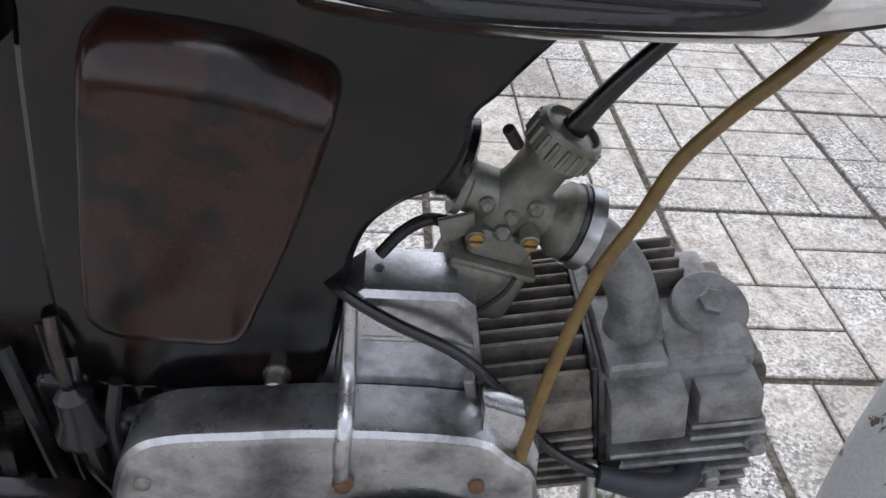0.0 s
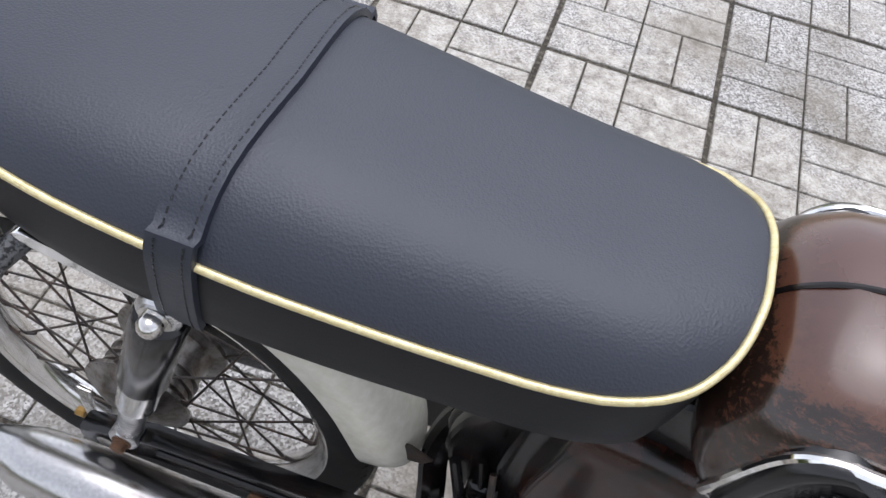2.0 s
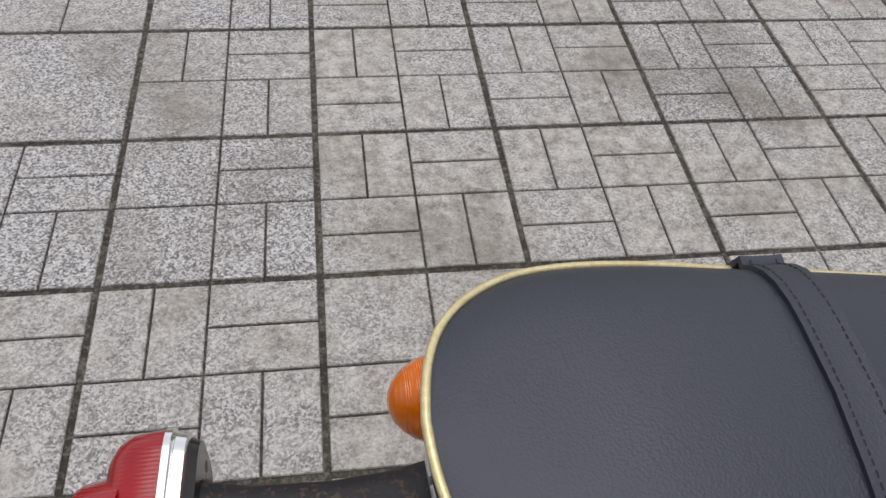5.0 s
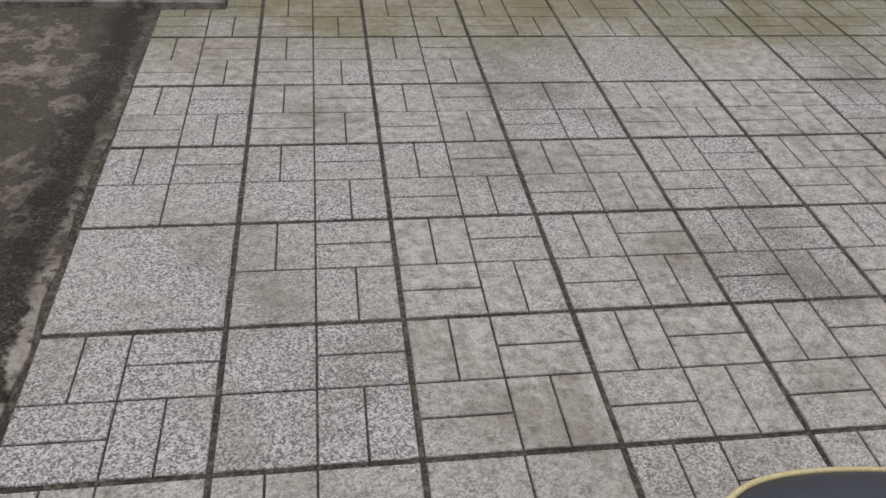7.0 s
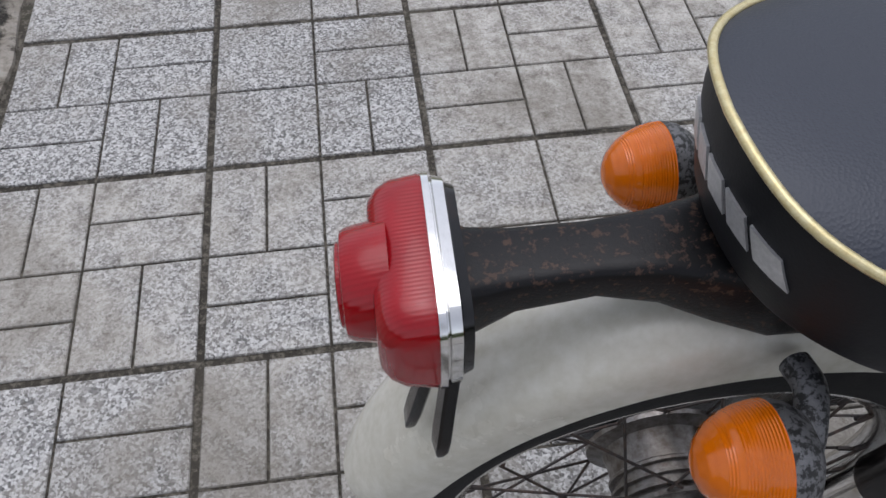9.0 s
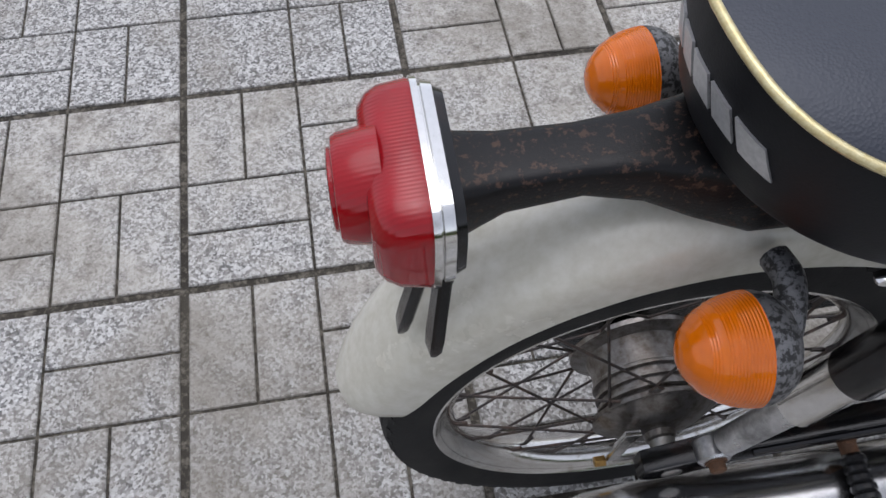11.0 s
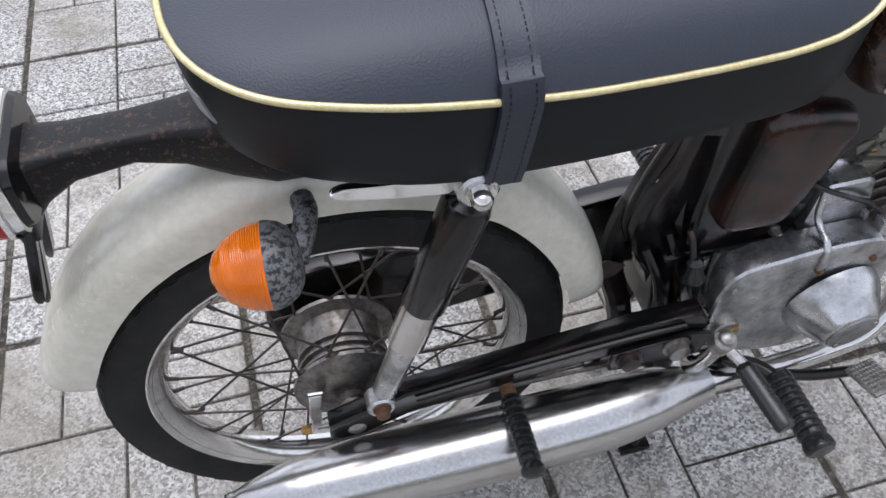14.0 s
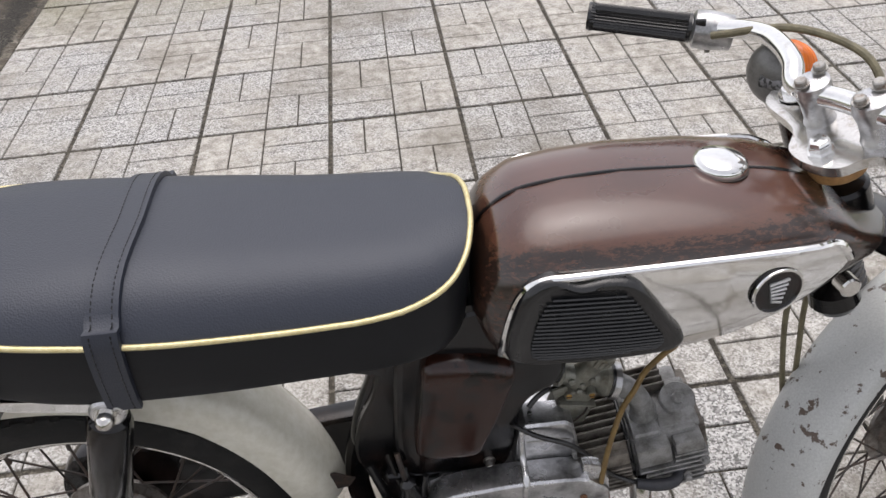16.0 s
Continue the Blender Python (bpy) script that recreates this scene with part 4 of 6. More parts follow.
for s in (-1, 1):
    verts, faces = [], []
    px = [0.523 + 0.343 * i / 60 for i in range(61)]
    for x in px:
        zt, zb = interp(x, PAN_TOP), interp(x, PAN_LOW)
        for j in range(9):
            z = zb + (zt - zb) * j / 8
            verts.append((x, s * (panel_y(x, z) + 0.0016), z))
    for i in range(60):
        for j in range(8):
            a = i * 9 + j
            faces.append((a, a + 1, a + 10, a + 9))
    part("chrome_panel", mesh_of(verts, faces, 60), M_CHROME, tank, "mirror-bright chrome side panel")
    trim = [(x, z) for x, z in PAN_TOP]
    part("trim", tube([(x, s * (panel_y(x, z) + 0.001), z) for x, z in trim], 0.0045, 10, 4), M_CHROME, tank, "chrome edge trim")
    part("lower_lip", tube([(x, s * (tank_y(x, z) + 0.0005), z - 0.002) for x, z in PAN_LOW[1:-1]], 0.0022, 8, 4), M_BLACKPAINT, tank)
    # knee pad: rounded rubber with a ribbed field
    pad_rings = []
    for sc, lift in ((1.0, 0.0), (1.0, 0.006), (0.985, 0.010), (0.955, 0.0125), (0.90, 0.0130), (0.84, 0.0105), (0.80, 0.0085), (0.4, 0.0085), (0.02, 0.0085)):
        pad_rings.append([(pad_c[0] + (x - pad_c[0]) * sc, s * (tank_y(pad_c[0] + (x - pad_c[0]) * sc, pad_c[1] + (z - pad_c[1]) * sc) + lift), pad_c[1] + (z - pad_c[1]) * sc) for x, z in PAD_LINE])
    pad = part("knee_pad", loft(pad_rings, smooth=50), M_RUBBER, tank, "ribbed black rubber knee pad")
    field = [(pad_c[0] + 0.004 + (x - pad_c[0]) * 0.74, pad_c[1] - 0.004 + (z - pad_c[1]) * 0.80) for x, z in PAD_LINE]
    for k in range(17):
        z = 0.6615 + k * 0.0052
        cut = []
        for (xa, za), (xb, zb) in zip(field, field[1:] + field[:1]):
            if (za - z) * (zb - z) < 0:
                cut.append(xa + (xb - xa) * (z - za) / (zb - za))
        if len(cut) >= 2 and max(cut) - min(cut) > 0.02:
            xa, xb = min(cut), max(cut)
            part("rib", tube([(xa + (xb - xa) * q, s * (tank_y(xa + (xb - xa) * q, z) + 0.0088), z) for q in (0, 0.25, 0.5, 0.75, 1)], 0.0017, 6, 0), M_RUBBER, pad)
    ex, ez = 0.789, 0.722
    ey = panel_y(ex, ez) + 0.002
    nrm = Vector((0.16, s * 1.0, 0.12 * 0 + 0.05))
    badge = part("badge", lathe([(0, 0.0265), (0.002, 0.0265), (0.0035, 0.0255), (0.0035, 0.0235), (0.0025, 0.0225), (0.0025, 0.001)], 40, (ex, s * (ey - 0.001), ez), nrm), M_BLACKPAINT, tank, "round dark badge with a silver wing shape")
    # plain silver wing shape: a fan of bars
    for k in range(6):
        a0 = Vector((ex - 0.010 + 0.001 * k, s * (ey + 0.0035), ez + 0.010 - 0.0042 * k))
        b0 = a0 + Vector((0.020 - 0.0016 * k, -s * 0.003, 0.0035 - 0.0016 * k))
        part("feather", tube([a0, b0], 0.0017, 6, 0), M_SILVERPRINT, badge)
    part("ring", lathe([(0.003, 0.0272), (0.0045, 0.0265), (0.0045, 0.0245), (0.003, 0.0243)], 40, (ex, s * (ey - 0.001), ez), nrm, closed=True), M_CHROME, badge)

# ---- engine ----
engine = group_part("engine", bike, "stained cast aluminium single-cylinder engine")
case = [(0.405, 0.33), (0.408, 0.385), (0.445, 0.402), (0.543, 0.412), (0.60, 0.418), (0.622, 0.416), (0.655, 0.40), (0.66, 0.29), (0.60, 0.225), (0.50, 0.225), (0.43, 0.275)]
upper_case = [(0.540, 0.42), (0.546, 0.484), (0.555, 0.492), (0.602, 0.492), (0.612, 0.484), (0.624, 0.42)]
part("upper_case", plate(upper_case, -0.056, -0.016, 0.008, seg=3), M_ALU, engine, "cast aluminium housing behind the cylinder")
part("crankcase", plate(case, -0.058, 0.085, 0.008), M_ALU, engine, "grey cast crankcase")
clutch = [(0.428, 0.300), (0.426, 0.36), (0.431, 0.390), (0.441, 0.412), (0.460, 0.423), (0.50, 0.428), (0.545, 0.432), (0.614, 0.429), (0.634, 0.415), (0.652, 0.395), (0.655, 0.34), (0.645, 0.275), (0.61, 0.238), (0.55, 0.232), (0.49, 0.245), (0.445, 0.272)]
cov = part("clutch_cover", plate(smooth_outline(clutch, 3), -0.094, -0.056, 0.007, seg=3), M_ALU, engine, "smooth aluminium clutch cover with oil stains")
part("oil_boss", lathe([(0.0, 0.062), (0.016, 0.057), (0.030, 0.048), (0.044, 0.039), (0.049, 0.0365), (0.051, 0.034), (0.0505, 0.001)], 48, (0.590, -0.090, 0.325), (0.06, -1, -0.12), 30), M_ALU, engine, "conical aluminium filter housing")
part("filter_disc", lathe([(0, 0.0325), (0.003, 0.032), (0.004, 0.029), (0.004, 0.001)], 40, (0.5933, -0.1405, 0.3190), (0.06, -1, -0.12)), M_CAST, engine, "round dull cover disc")
for a in (40, 220):
    part("screw", lathe([(0, 0.0036), (0.002, 0.0036), (0.0028, 0.002)], 10, (0.5935 + 0.0255 * math.cos(radians(a)), -0.145, 0.319 + 0.0255 * math.sin(radians(a))), (0.06, -1, -0.12)), M_STEEL, engine)
part("cover_rib", tube([(0.549, -0.054, 0.486), (0.549, -0.061, 0.448), (0.549, -0.088, 0.434), (0.548, -0.0955, 0.42), (0.548, -0.0955, 0.40)], [0.004, 0.0044, 0.0046, 0.0046, 0.0044], 14), M_ALU, engine)
part("case_step", tube([(0.555, -0.055, 0.462), (0.60, -0.055, 0.462), (0.612, -0.054, 0.458)], 0.0022, 8), M_ALU, engine)
for x, y, z in ((0.446, -0.097, 0.389), (0.549, -0.1015, 0.397), (0.619, -0.097, 0.394), (0.424, -0.09, 0.325), (0.47, -0.092, 0.272)):
    part("cover_screw", lathe([(-0.012, 0.0058), (0, 0.0058), (0.001, 0.0045), (0.003, 0.0043), (0.004, 0.0025)], 14, (x, y + 0.004, z), (0, -1, 0)), M_STEEL if x < 0.5 else M_RUST, engine)
part("cable_lug", plate([(0.618, 0.446), (0.640, 0.438), (0.652, 0.41), (0.654, 0.385), (0.634, 0.382), (0.62, 0.40)], -0.085, -0.070, 0.003), M_ALU, engine)
part("filler_plug", lathe([(0, 0.017), (0.008, 0.0165), (0.010, 0.014), (0.010, 0.001)], 24, (0.452, -0.092, 0.318), (0, -1, 0)), M_STEEL, engine, "slotted steel filler plug")
part("plug_slot", box(0.438, 0.466, -0.104, -0.1005, 0.3145, 0.3215, 0.001), M_BRASS, engine)

# cylinder and head, on their own slanted axis
ENG = Matrix.Translation((0.622, 0.0, 0.408)) @ Matrix(((0.980, 0, -0.2, 0), (0, 1, 0, 0), (0.2, 0, 0.980, 0), (0, 0, 0, 1)))


def eng(bm):
    bmesh.ops.transform(bm, matrix=ENG, verts=bm.verts)
    return bm


part("cylinder", eng(box(-0.01, 0.066, -0.052, 0.052, -0.060, 0.016, 0.004)), M_FIN, engine, "sooty finned cylinder")
for k in range(11):
    y = -0.058 + k * 0.0108
    part("fin", eng(box(0.0, 0.061, y - 0.0014, y + 0.0014, 0.006, 0.033 if abs(k - 5) < 4 else 0.028, 0.0008, seg=1)), M_FIN, engine)
for k in range(6):
    z = -0.056 + k * 0.0080
    part("fin", eng(box(0.0, 0.061, -0.068, 0.068, z - 0.0013, z + 0.0013, 0.0008, seg=1)), M_FIN, engine)
part("cam_chain_block", eng(box(0.004, 0.061, -0.067, -0.045, -0.010, 0.014, 0.003)), M_FIN, engine)
part("gasket", eng(box(0.0615, 0.0655, -0.060, 0.062, -0.062, 0.030, 0.001, seg=1)), M_RUBBER, engine)
part("base_flange", eng(box(-0.006, 0.0, -0.064, 0.064, -0.065, 0.034, 0.001, seg=1)), M_CAST, engine)
part("head", eng(box(0.066, 0.150, -0.052, 0.052, -0.062, 0.014, 0.006)), M_CAST, engine, "grey cast cylinder head")
for k in range(12):
    z = -0.074 + k * 0.0095
    if z < -0.012:
        part("head_fin", eng(box(0.115 if k > 4 else 0.070, 0.158 - 0.002 * abs(k - 5), -0.068, 0.060, z - 0.0016, z + 0.0016, 0.0008, seg=1)), M_CAST, engine)
for k in range(4):
    y = 0.014 + k * 0.0105
    part("head_fin", eng(box(0.076, 0.130, y - 0.0014, y + 0.0014, 0.006, 0.030, 0.0008, seg=1)), M_FIN, engine)
part("rocker_box", eng(box(0.104, 0.156, -0.046, 0.03, -0.014, 0.016, 0.008, seg=3)), M_CAST, engine)
part("head_pad", eng(box(0.070, 0.112, -0.070, -0.04, -0.022, 0.012, 0.003)), M_CAST, engine)
part("head_pad", eng(box(0.118, 0.153, -0.068, -0.04, -0.014, 0.008, 0.003)), M_CAST, engine)
part("port_boss", eng(box(0.070, 0.106, -0.052, 0.012, -0.006, 0.020, 0.006, seg=3)), M_CAST, engine)
cap_at, cap_up = ENG @ Vector((0.139, -0.008, 0.016)), Vector((-0.05, -0.34, 0.93))
part("tappet_cap", lathe([(-0.014, 0.0225), (0.004, 0.0225), (0.006, 0.0210), (0.006, 0.001)], 32, cap_at, cap_up), M_CAST, engine, "round tappet cap with a hexagon")
part("hexagon", lathe([(0.005, 0.0085), (0.010, 0.0085), (0.0112, 0.0068), (0.0112, 0.001)], 6, cap_at, cap_up, 25), M_CAST, engine)
for p, ax in (((0.777, -0.068, 0.406), (0, -1, 0)), ((0.757, -0.071, 0.380), (0, -1, 0)), ((0.721, -0.026, 0.443), (-0.1, -0.3, 0.93)), ((0.777, -0.03, 0.434), (1, 0, 0.2)), ((0.782, -0.040, 0.408), (1, 0, 0.2)), ((0.784, -0.042, 0.395), (1, 0, 0.2))):
    part("head_nut", hexbolt(p, ax, 0.0045, 0.006), M_CAST, engine)
part("end_cover", eng(box(0.150, 0.162, -0.048, 0.05, -0.048, 0.004, 0.004)), M_FIN, engine)
part("plug_cap", tube([(0.690, -0.078, 0.384), (0.715, -0.082, 0.382), (0.738, -0.078, 0.380), (0.752, -0.060, 0.378)], [0.0065, 0.0078, 0.0076, 0.0072], 14), M_NAVY, engine, "dark rubber spark plug cap")

# carburettor, boot and manifold
IN = Vector((0.004, 0.017, 0.002))
carb = group_part("carburettor", bike, "grey-green zinc carburettor with brass screws")
carb.location = IN
slide = Vector((0.44, -0.10, 0.89)).normalized()
thru = Vector((0.95, -0.05, -0.30)).normalized()
c0 = Vector((0.620, -0.030, 0.512))
part("barrel", lathe([(-0.022, 0.0135), (-0.006, 0.0155), (0.018, 0.0150), (0.024, 0.0135), (0.040, 0.0135), (0.043, 0.0155), (0.048, 0.0155)], 28, c0, slide), M_ZINC, carb)
part("top_cap", lathe([(0.047, 0.0178), (0.060, 0.0178), (0.0625, 0.0165), (0.063, 0.0145), (0.060, 0.0140), (0.062, 0.006), (0.063, 0.001)], 30, c0, slide), M_ZINC, carb, "knurled screw cap")
u1 = slide.orthogonal().normalized()
u2 = slide.cross(u1)
for k in range(18):
    a = 2 * math.pi * k / 18
    o = c0 + slide * 0.048 + (u1 * math.cos(a) + u2 * math.sin(a)) * 0.0176
    part("knurl", rod(o, o + slide * 0.011, 0.0016, 6), M_ZINC, carb)
part("throat", lathe([(-0.030, 0.0165), (-0.026, 0.0165), (-0.024, 0.0135), (0.020, 0.0135), (0.028, 0.0205), (0.0335, 0.0205)], 28, c0 + Vector((0.004, 0, 0.008)), thru), M_ZINC, carb)
part("gasket_ring", lathe([(0.0335, 0.0215), (0.036, 0.0215)], 28, c0 + Vector((0.004, 0, 0.008)), thru), M_RUBBER, carb)
bowl_m = Matrix.Translation((0.613, -0.032, 0.482)) @ Euler((radians(4), radians(17), radians(4))).to_matrix().to_4x4()
bowl = part("float_bowl", box(-0.0225, 0.0225, -0.018, 0.018, -0.027, 0.009, 0.008, bowl_m, 4), M_ZINC, carb, "rounded float bowl")
part("bowl_flange", box(-0.024, 0.024, -0.0195, 0.0195, 0.008, 0.0125, 0.0018, bowl_m), M_ZINC, carb)
part("bowl_neck", box(-0.017, 0.017, -0.015, 0.015, 0.012, 0.030, 0.005, bowl_m, 3), M_ZINC, carb)
part("bowl_clip", tube([bowl_m @ Vector(p) for p in ((0.012, -0.0205, 0.010), (0.010, -0.0215, -0.002), (0.000, -0.0205, -0.022), (-0.006, -0.014, -0.0295))], 0.0014, 8), M_DARKSTEEL, carb)
part("drain_plug", lathe([(0, 0.0048), (0.007, 0.0048), (0.009, 0.003)], 12, bowl_m @ Vector((-0.008, -0.010, -0.027)), (-0.1, -0.2, -1)), M_DARKSTEEL, carb)
for p in ((0.606, -0.049, 0.508), (0.633, -0.052, 0.509)):
    part("screw_boss", rod(Vector(p) + Vector((0, 0.014, 0.004)), p, 0.0052, 14), M_ZINC, carb)
    part("jet_screw", lathe([(0, 0.0036), (0.0018, 0.0036), (0.0022, 0.001)], 14, p, (0, -1, 0.15)), M_BRASS, carb, "brass adjusting screw")
    part("slot", box(p[0] - 0.0034, p[0] + 0.0034, p[1] - 0.0028, p[1] - 0.0019, p[2] - 0.0006, p[2] + 0.0006, 0.0002, None, 1), M_DARKSTEEL, carb)
for p in ((0.619, -0.049, 0.512), (0.623, -0.048, 0.521), (0.634, -0.048, 0.527), (0.610, -0.045, 0.526)):
    part("boss", lathe([(-0.010, 0.0045), (0, 0.0042), (0.0018, 0.0025)], 14, p, (0, -1, 0.1)), M_ZINC, carb)
part("drain_screw", lathe([(0, 0.0055), (0.008, 0.0055), (0.010, 0.0035)], 10, (0.592, -0.042, 0.470), (-0.5, -0.8, -0.2)), M_DARKSTEEL, carb)
part("idle_screw", rod((0.622, -0.036, 0.556), (0.615, -0.042, 0.568), 0.0032, 10), M_DARKSTEEL, carb)
part("choke_lever", plate([(0.586, 0.516), (0.604, 0.522), (0.606, 0.512), (0.590, 0.500)], -0.046, -0.043, 0.001), M_ZINC, carb)
boot = [(s_, 0.0205 + 0.0016 * (i % 2)) for i, s_ in enumerate([0.0, 0.004, 0.008, 0.012, 0.016, 0.020, 0.024, 0.028])]
part("intake_boot", lathe([(-0.012, 0.016)] + boot + [(0.030, 0.018)], 28, (0.575, -0.008, 0.551), thru), M_RUBBER, bike, "black ribbed rubber intake boot")
part("manifold_flange", lathe([(0.0365, 0.0225), (0.044, 0.0235), (0.046, 0.020)], 28, c0 + IN + Vector((0.004, 0, 0.008)), thru), M_ALU, bike, "bright aluminium flange ring")
part("manifold", tube([(0.664, -0.015, 0.508), (0.680, -0.016, 0.499), (0.696, -0.017, 0.482), (0.706, -0.018, 0.460), (0.708, -0.020, 0.440)], [0.0145, 0.0140, 0.0138, 0.0142, 0.017], 22), M_CAST, bike, "cast intake manifold")
foot = Matrix.Translation((0.708, -0.020, 0.437)) @ Euler((radians(14), radians(-12), radians(-8))).to_matrix().to_4x4()
part("manifold_foot", box(-0.020, 0.020, -0.024, 0.020, -0.004, 0.006, 0.005, foot, 3), M_CAST, bike)
part("manifold_gasket", box(-0.021, 0.021, -0.025, 0.021, -0.0065, -0.0035, 0.001, foot, 1), M_RUBBER, bike)
part("throttle_sleeve", tube([c0 + IN + slide * 0.062, c0 + IN + slide * 0.078 + Vector((0.001, 0, 0)), c0 + IN + slide * 0.10 + Vector((0.004, 0, 0)), c0 + IN + slide * 0.135 + Vector((0.012, 0, 0))], [0.0068, 0.0055, 0.0048, 0.004], 12), M_RUBBER, bike)
part("overflow_tube", tube([(0.600, -0.018, 0.509), (0.586, -0.022, 0.514), (0.573, -0.026, 0.508), (0.562, -0.030, 0.496)], 0.0034, 10), M_RUBBER, bike)
part("fuel_hose", tube([(0.641, -0.087, 0.402), (0.643, -0.085, 0.425), (0.648, -0.080, 0.458), (0.654, -0.075, 0.485), (0.663, -0.072, 0.525), (0.675, -0.070, 0.553), (0.685, -0.070, 0.583), (0.701, -0.072, 0.609), (0.712, -0.075, 0.625), (0.735, -0.072, 0.65)], 0.0034, 12), M_HOSE, bike, "yellowed translucent hose")
part("hose_end", rod((0.641, -0.087, 0.405), (0.641, -0.087, 0.390), 0.0045, 10), M_STEEL, bike)
part("chain_link", tube([(0.644, -0.083, 0.388), (0.646, -0.083, 0.36), (0.640, -0.083, 0.33)], 0.0022, 6), M_DARKSTEEL, bike)
part("clutch_cable", tube([(0.528, -0.034, 0.490), (0.547, -0.054, 0.488), (0.571, -0.064, 0.480), (0.605, -0.066, 0.462), (0.632, -0.068, 0.435), (0.656, -0.070, 0.402), (0.680, -0.073, 0.386), (0.698, -0.076, 0.381)], 0.0032, 10), M_RUBBER, bike, "black cable over the crankcase")
part("wiring_stub", tube([(0.405, -0.05, 0.435), (0.408, -0.062, 0.405), (0.413, -0.066, 0.37), (0.420, -0.066, 0.345)], [0.003, 0.006, 0.007, 0.004], 10), M_RUBBER, bike)
part("lead", tube([(0.398, -0.048, 0.46), (0.401, -0.056, 0.445), (0.406, -0.062, 0.41)], 0.0035, 8), M_DARKSTEEL, bike)
part("spring", tube([(0.432, -0.075, 0.365), (0.437, -0.078, 0.33), (0.436, -0.08, 0.29)], 0.004, 8), M_STEEL, bike)

for pts, r_, mt in (([(0.36, -0.03, 0.42), (0.375, -0.045, 0.38), (0.385, -0.05, 0.33), (0.40, -0.05, 0.29)], 0.006, M_RUBBER), ([(0.385, -0.03, 0.44), (0.395, -0.045, 0.40), (0.40, -0.055, 0.36), (0.41, -0.058, 0.30)], 0.005, M_BLACKPAINT),
                    ([(0.385, 0.02, 0.50), (0.350, 0.015, 0.42), (0.338, 0.0, 0.36), (0.345, -0.02, 0.32), (0.35, -0.03, 0.28)], 0.016, M_BLACKPAINT), ([(0.43, -0.062, 0.43), (0.425, -0.066, 0.40), (0.428, -0.07, 0.36)], 0.004, M_RUBBER)):
    part("cable", tube(pts, r_, 10), mt, bike)
part("switch_boot", lathe([(0, 0.004), (0.006, 0.010), (0.02, 0.011), (0.03, 0.016), (0.034, 0.016), (0.036, 0.008)], 16, (0.406, -0.062, 0.425), (0.1, 0.0, -1)), M_RUBBER, bike, "black rubber switch boot")
part("fender_tab", plate([(0.285, 0.40), (0.315, 0.41), (0.34, 0.395), (0.33, 0.38), (0.30, 0.375)], -0.03, -0.027, 0.001), M_DARKSTEEL, bike)

# ---- exhaust and pegs ----
exhaust = group_part("exhaust", bike, "chrome exhaust with a tapered silencer")
part("silencer", tube([(-0.163, -0.132, 0.243), (-0.150, -0.132, 0.243), (-0.085, -0.133, 0.243), (0.0, -0.134, 0.244), (0.15, -0.135, 0.246), (0.28, -0.134, 0.248), (0.36, -0.130, 0.250), (0.43, -0.126, 0.248)],
                      [0.0135, 0.016, 0.037, 0.044, 0.046, 0.044, 0.037, 0.022], 32, 6, 60), M_SILENCER, exhaust, "chrome silencer with brown heat stains")
part("tail_hole", rod((-0.1645, -0.132, 0.243), (-0.160, -0.132, 0.243), 0.0105, 20), M_RUST, exhaust)
part("header_pipe", tube([(0.42, -0.126, 0.248), (0.52, -0.122, 0.240), (0.60, -0.116, 0.238), (0.655, -0.110, 0.244), (0.690, -0.098, 0.272), (0.699, -0.082, 0.315), (0.700, -0.068, 0.355), (0.700, -0.055, 0.375)], 0.0140, 18), M_DULLCHROME, exhaust, "discoloured chrome header pipe")
for s in (-1, 1):
    peg = group_part("passenger_peg", bike, "ribbed black rubber passenger peg on a rusty bolt")
    prof = [(0, 0.0085)]
    for k in range(9):
        prof += [(0.004 + k * 0.0092, 0.0125), (0.009 + k * 0.0092, 0.0125), (0.0105 + k * 0.0092, 0.0105)]
    prof += [(0.090, 0.0135), (0.095, 0.0135), (0.098, 0.010), (0.099, 0.001)]
    part("rubber", lathe(prof, 20, (0.178, s * 0.112, 0.306), (-0.02, s, -0.03)), M_RUBBER, peg)
    part("bolt", rod((0.178, s * 0.100, 0.307), (0.178, s * 0.114, 0.306), 0.009, 12), M_RUST, peg)
    part("bolt_head", rod((0.178, s * 0.098, 0.318), (0.178, s * 0.098, 0.300), 0.0075, 10), M_RUST, peg)
    fp = group_part("foot_peg", bike, "black rubber foot peg with moulded ribs")
    prof = [(0, 0.012), (0.003, 0.0165)]
    for k in range(9):
        prof += [(0.008 + k * 0.0088, 0.0172), (0.0125 + k * 0.0088, 0.0172), (0.0145 + k * 0.0088, 0.0152)]
    prof += [(0.092, 0.0180), (0.100, 0.0180), (0.103, 0.015), (0.1035, 0.001)]
    part("rubber", lathe(prof, 20, (0.497, s * 0.155, 0.284), (0.02, s, -0.01)), M_RUBBER, fp)
    part("bar", tube([(0.497, s * 0.16, 0.284), (0.480, s * 0.135, 0.283), (0.455, s * 0.115, 0.275), (0.44, s * 0.07, 0.25)], 0.0085, 12), M_BLACKPAINT, fp)
kick = group_part("kick_lever", bike, "dull chrome kick lever with a folding rubber pedal")
part("arm", tube([(0.405, -0.115, 0.285), (0.402, -0.132, 0.315), (0.398, -0.150, 0.365), (0.397, -0.156, 0.400)], [0.012, 0.009, 0.008, 0.010], 12), M_DULLCHROME, kick)
part("boss", lathe([(-0.012, 0.0125), (0.010, 0.0125), (0.013, 0.009), (0.018, 0.008), (0.020, 0.005)], 16, (0.397, -0.158, 0.400), (0, -0.3, 1)), M_STEEL, kick)
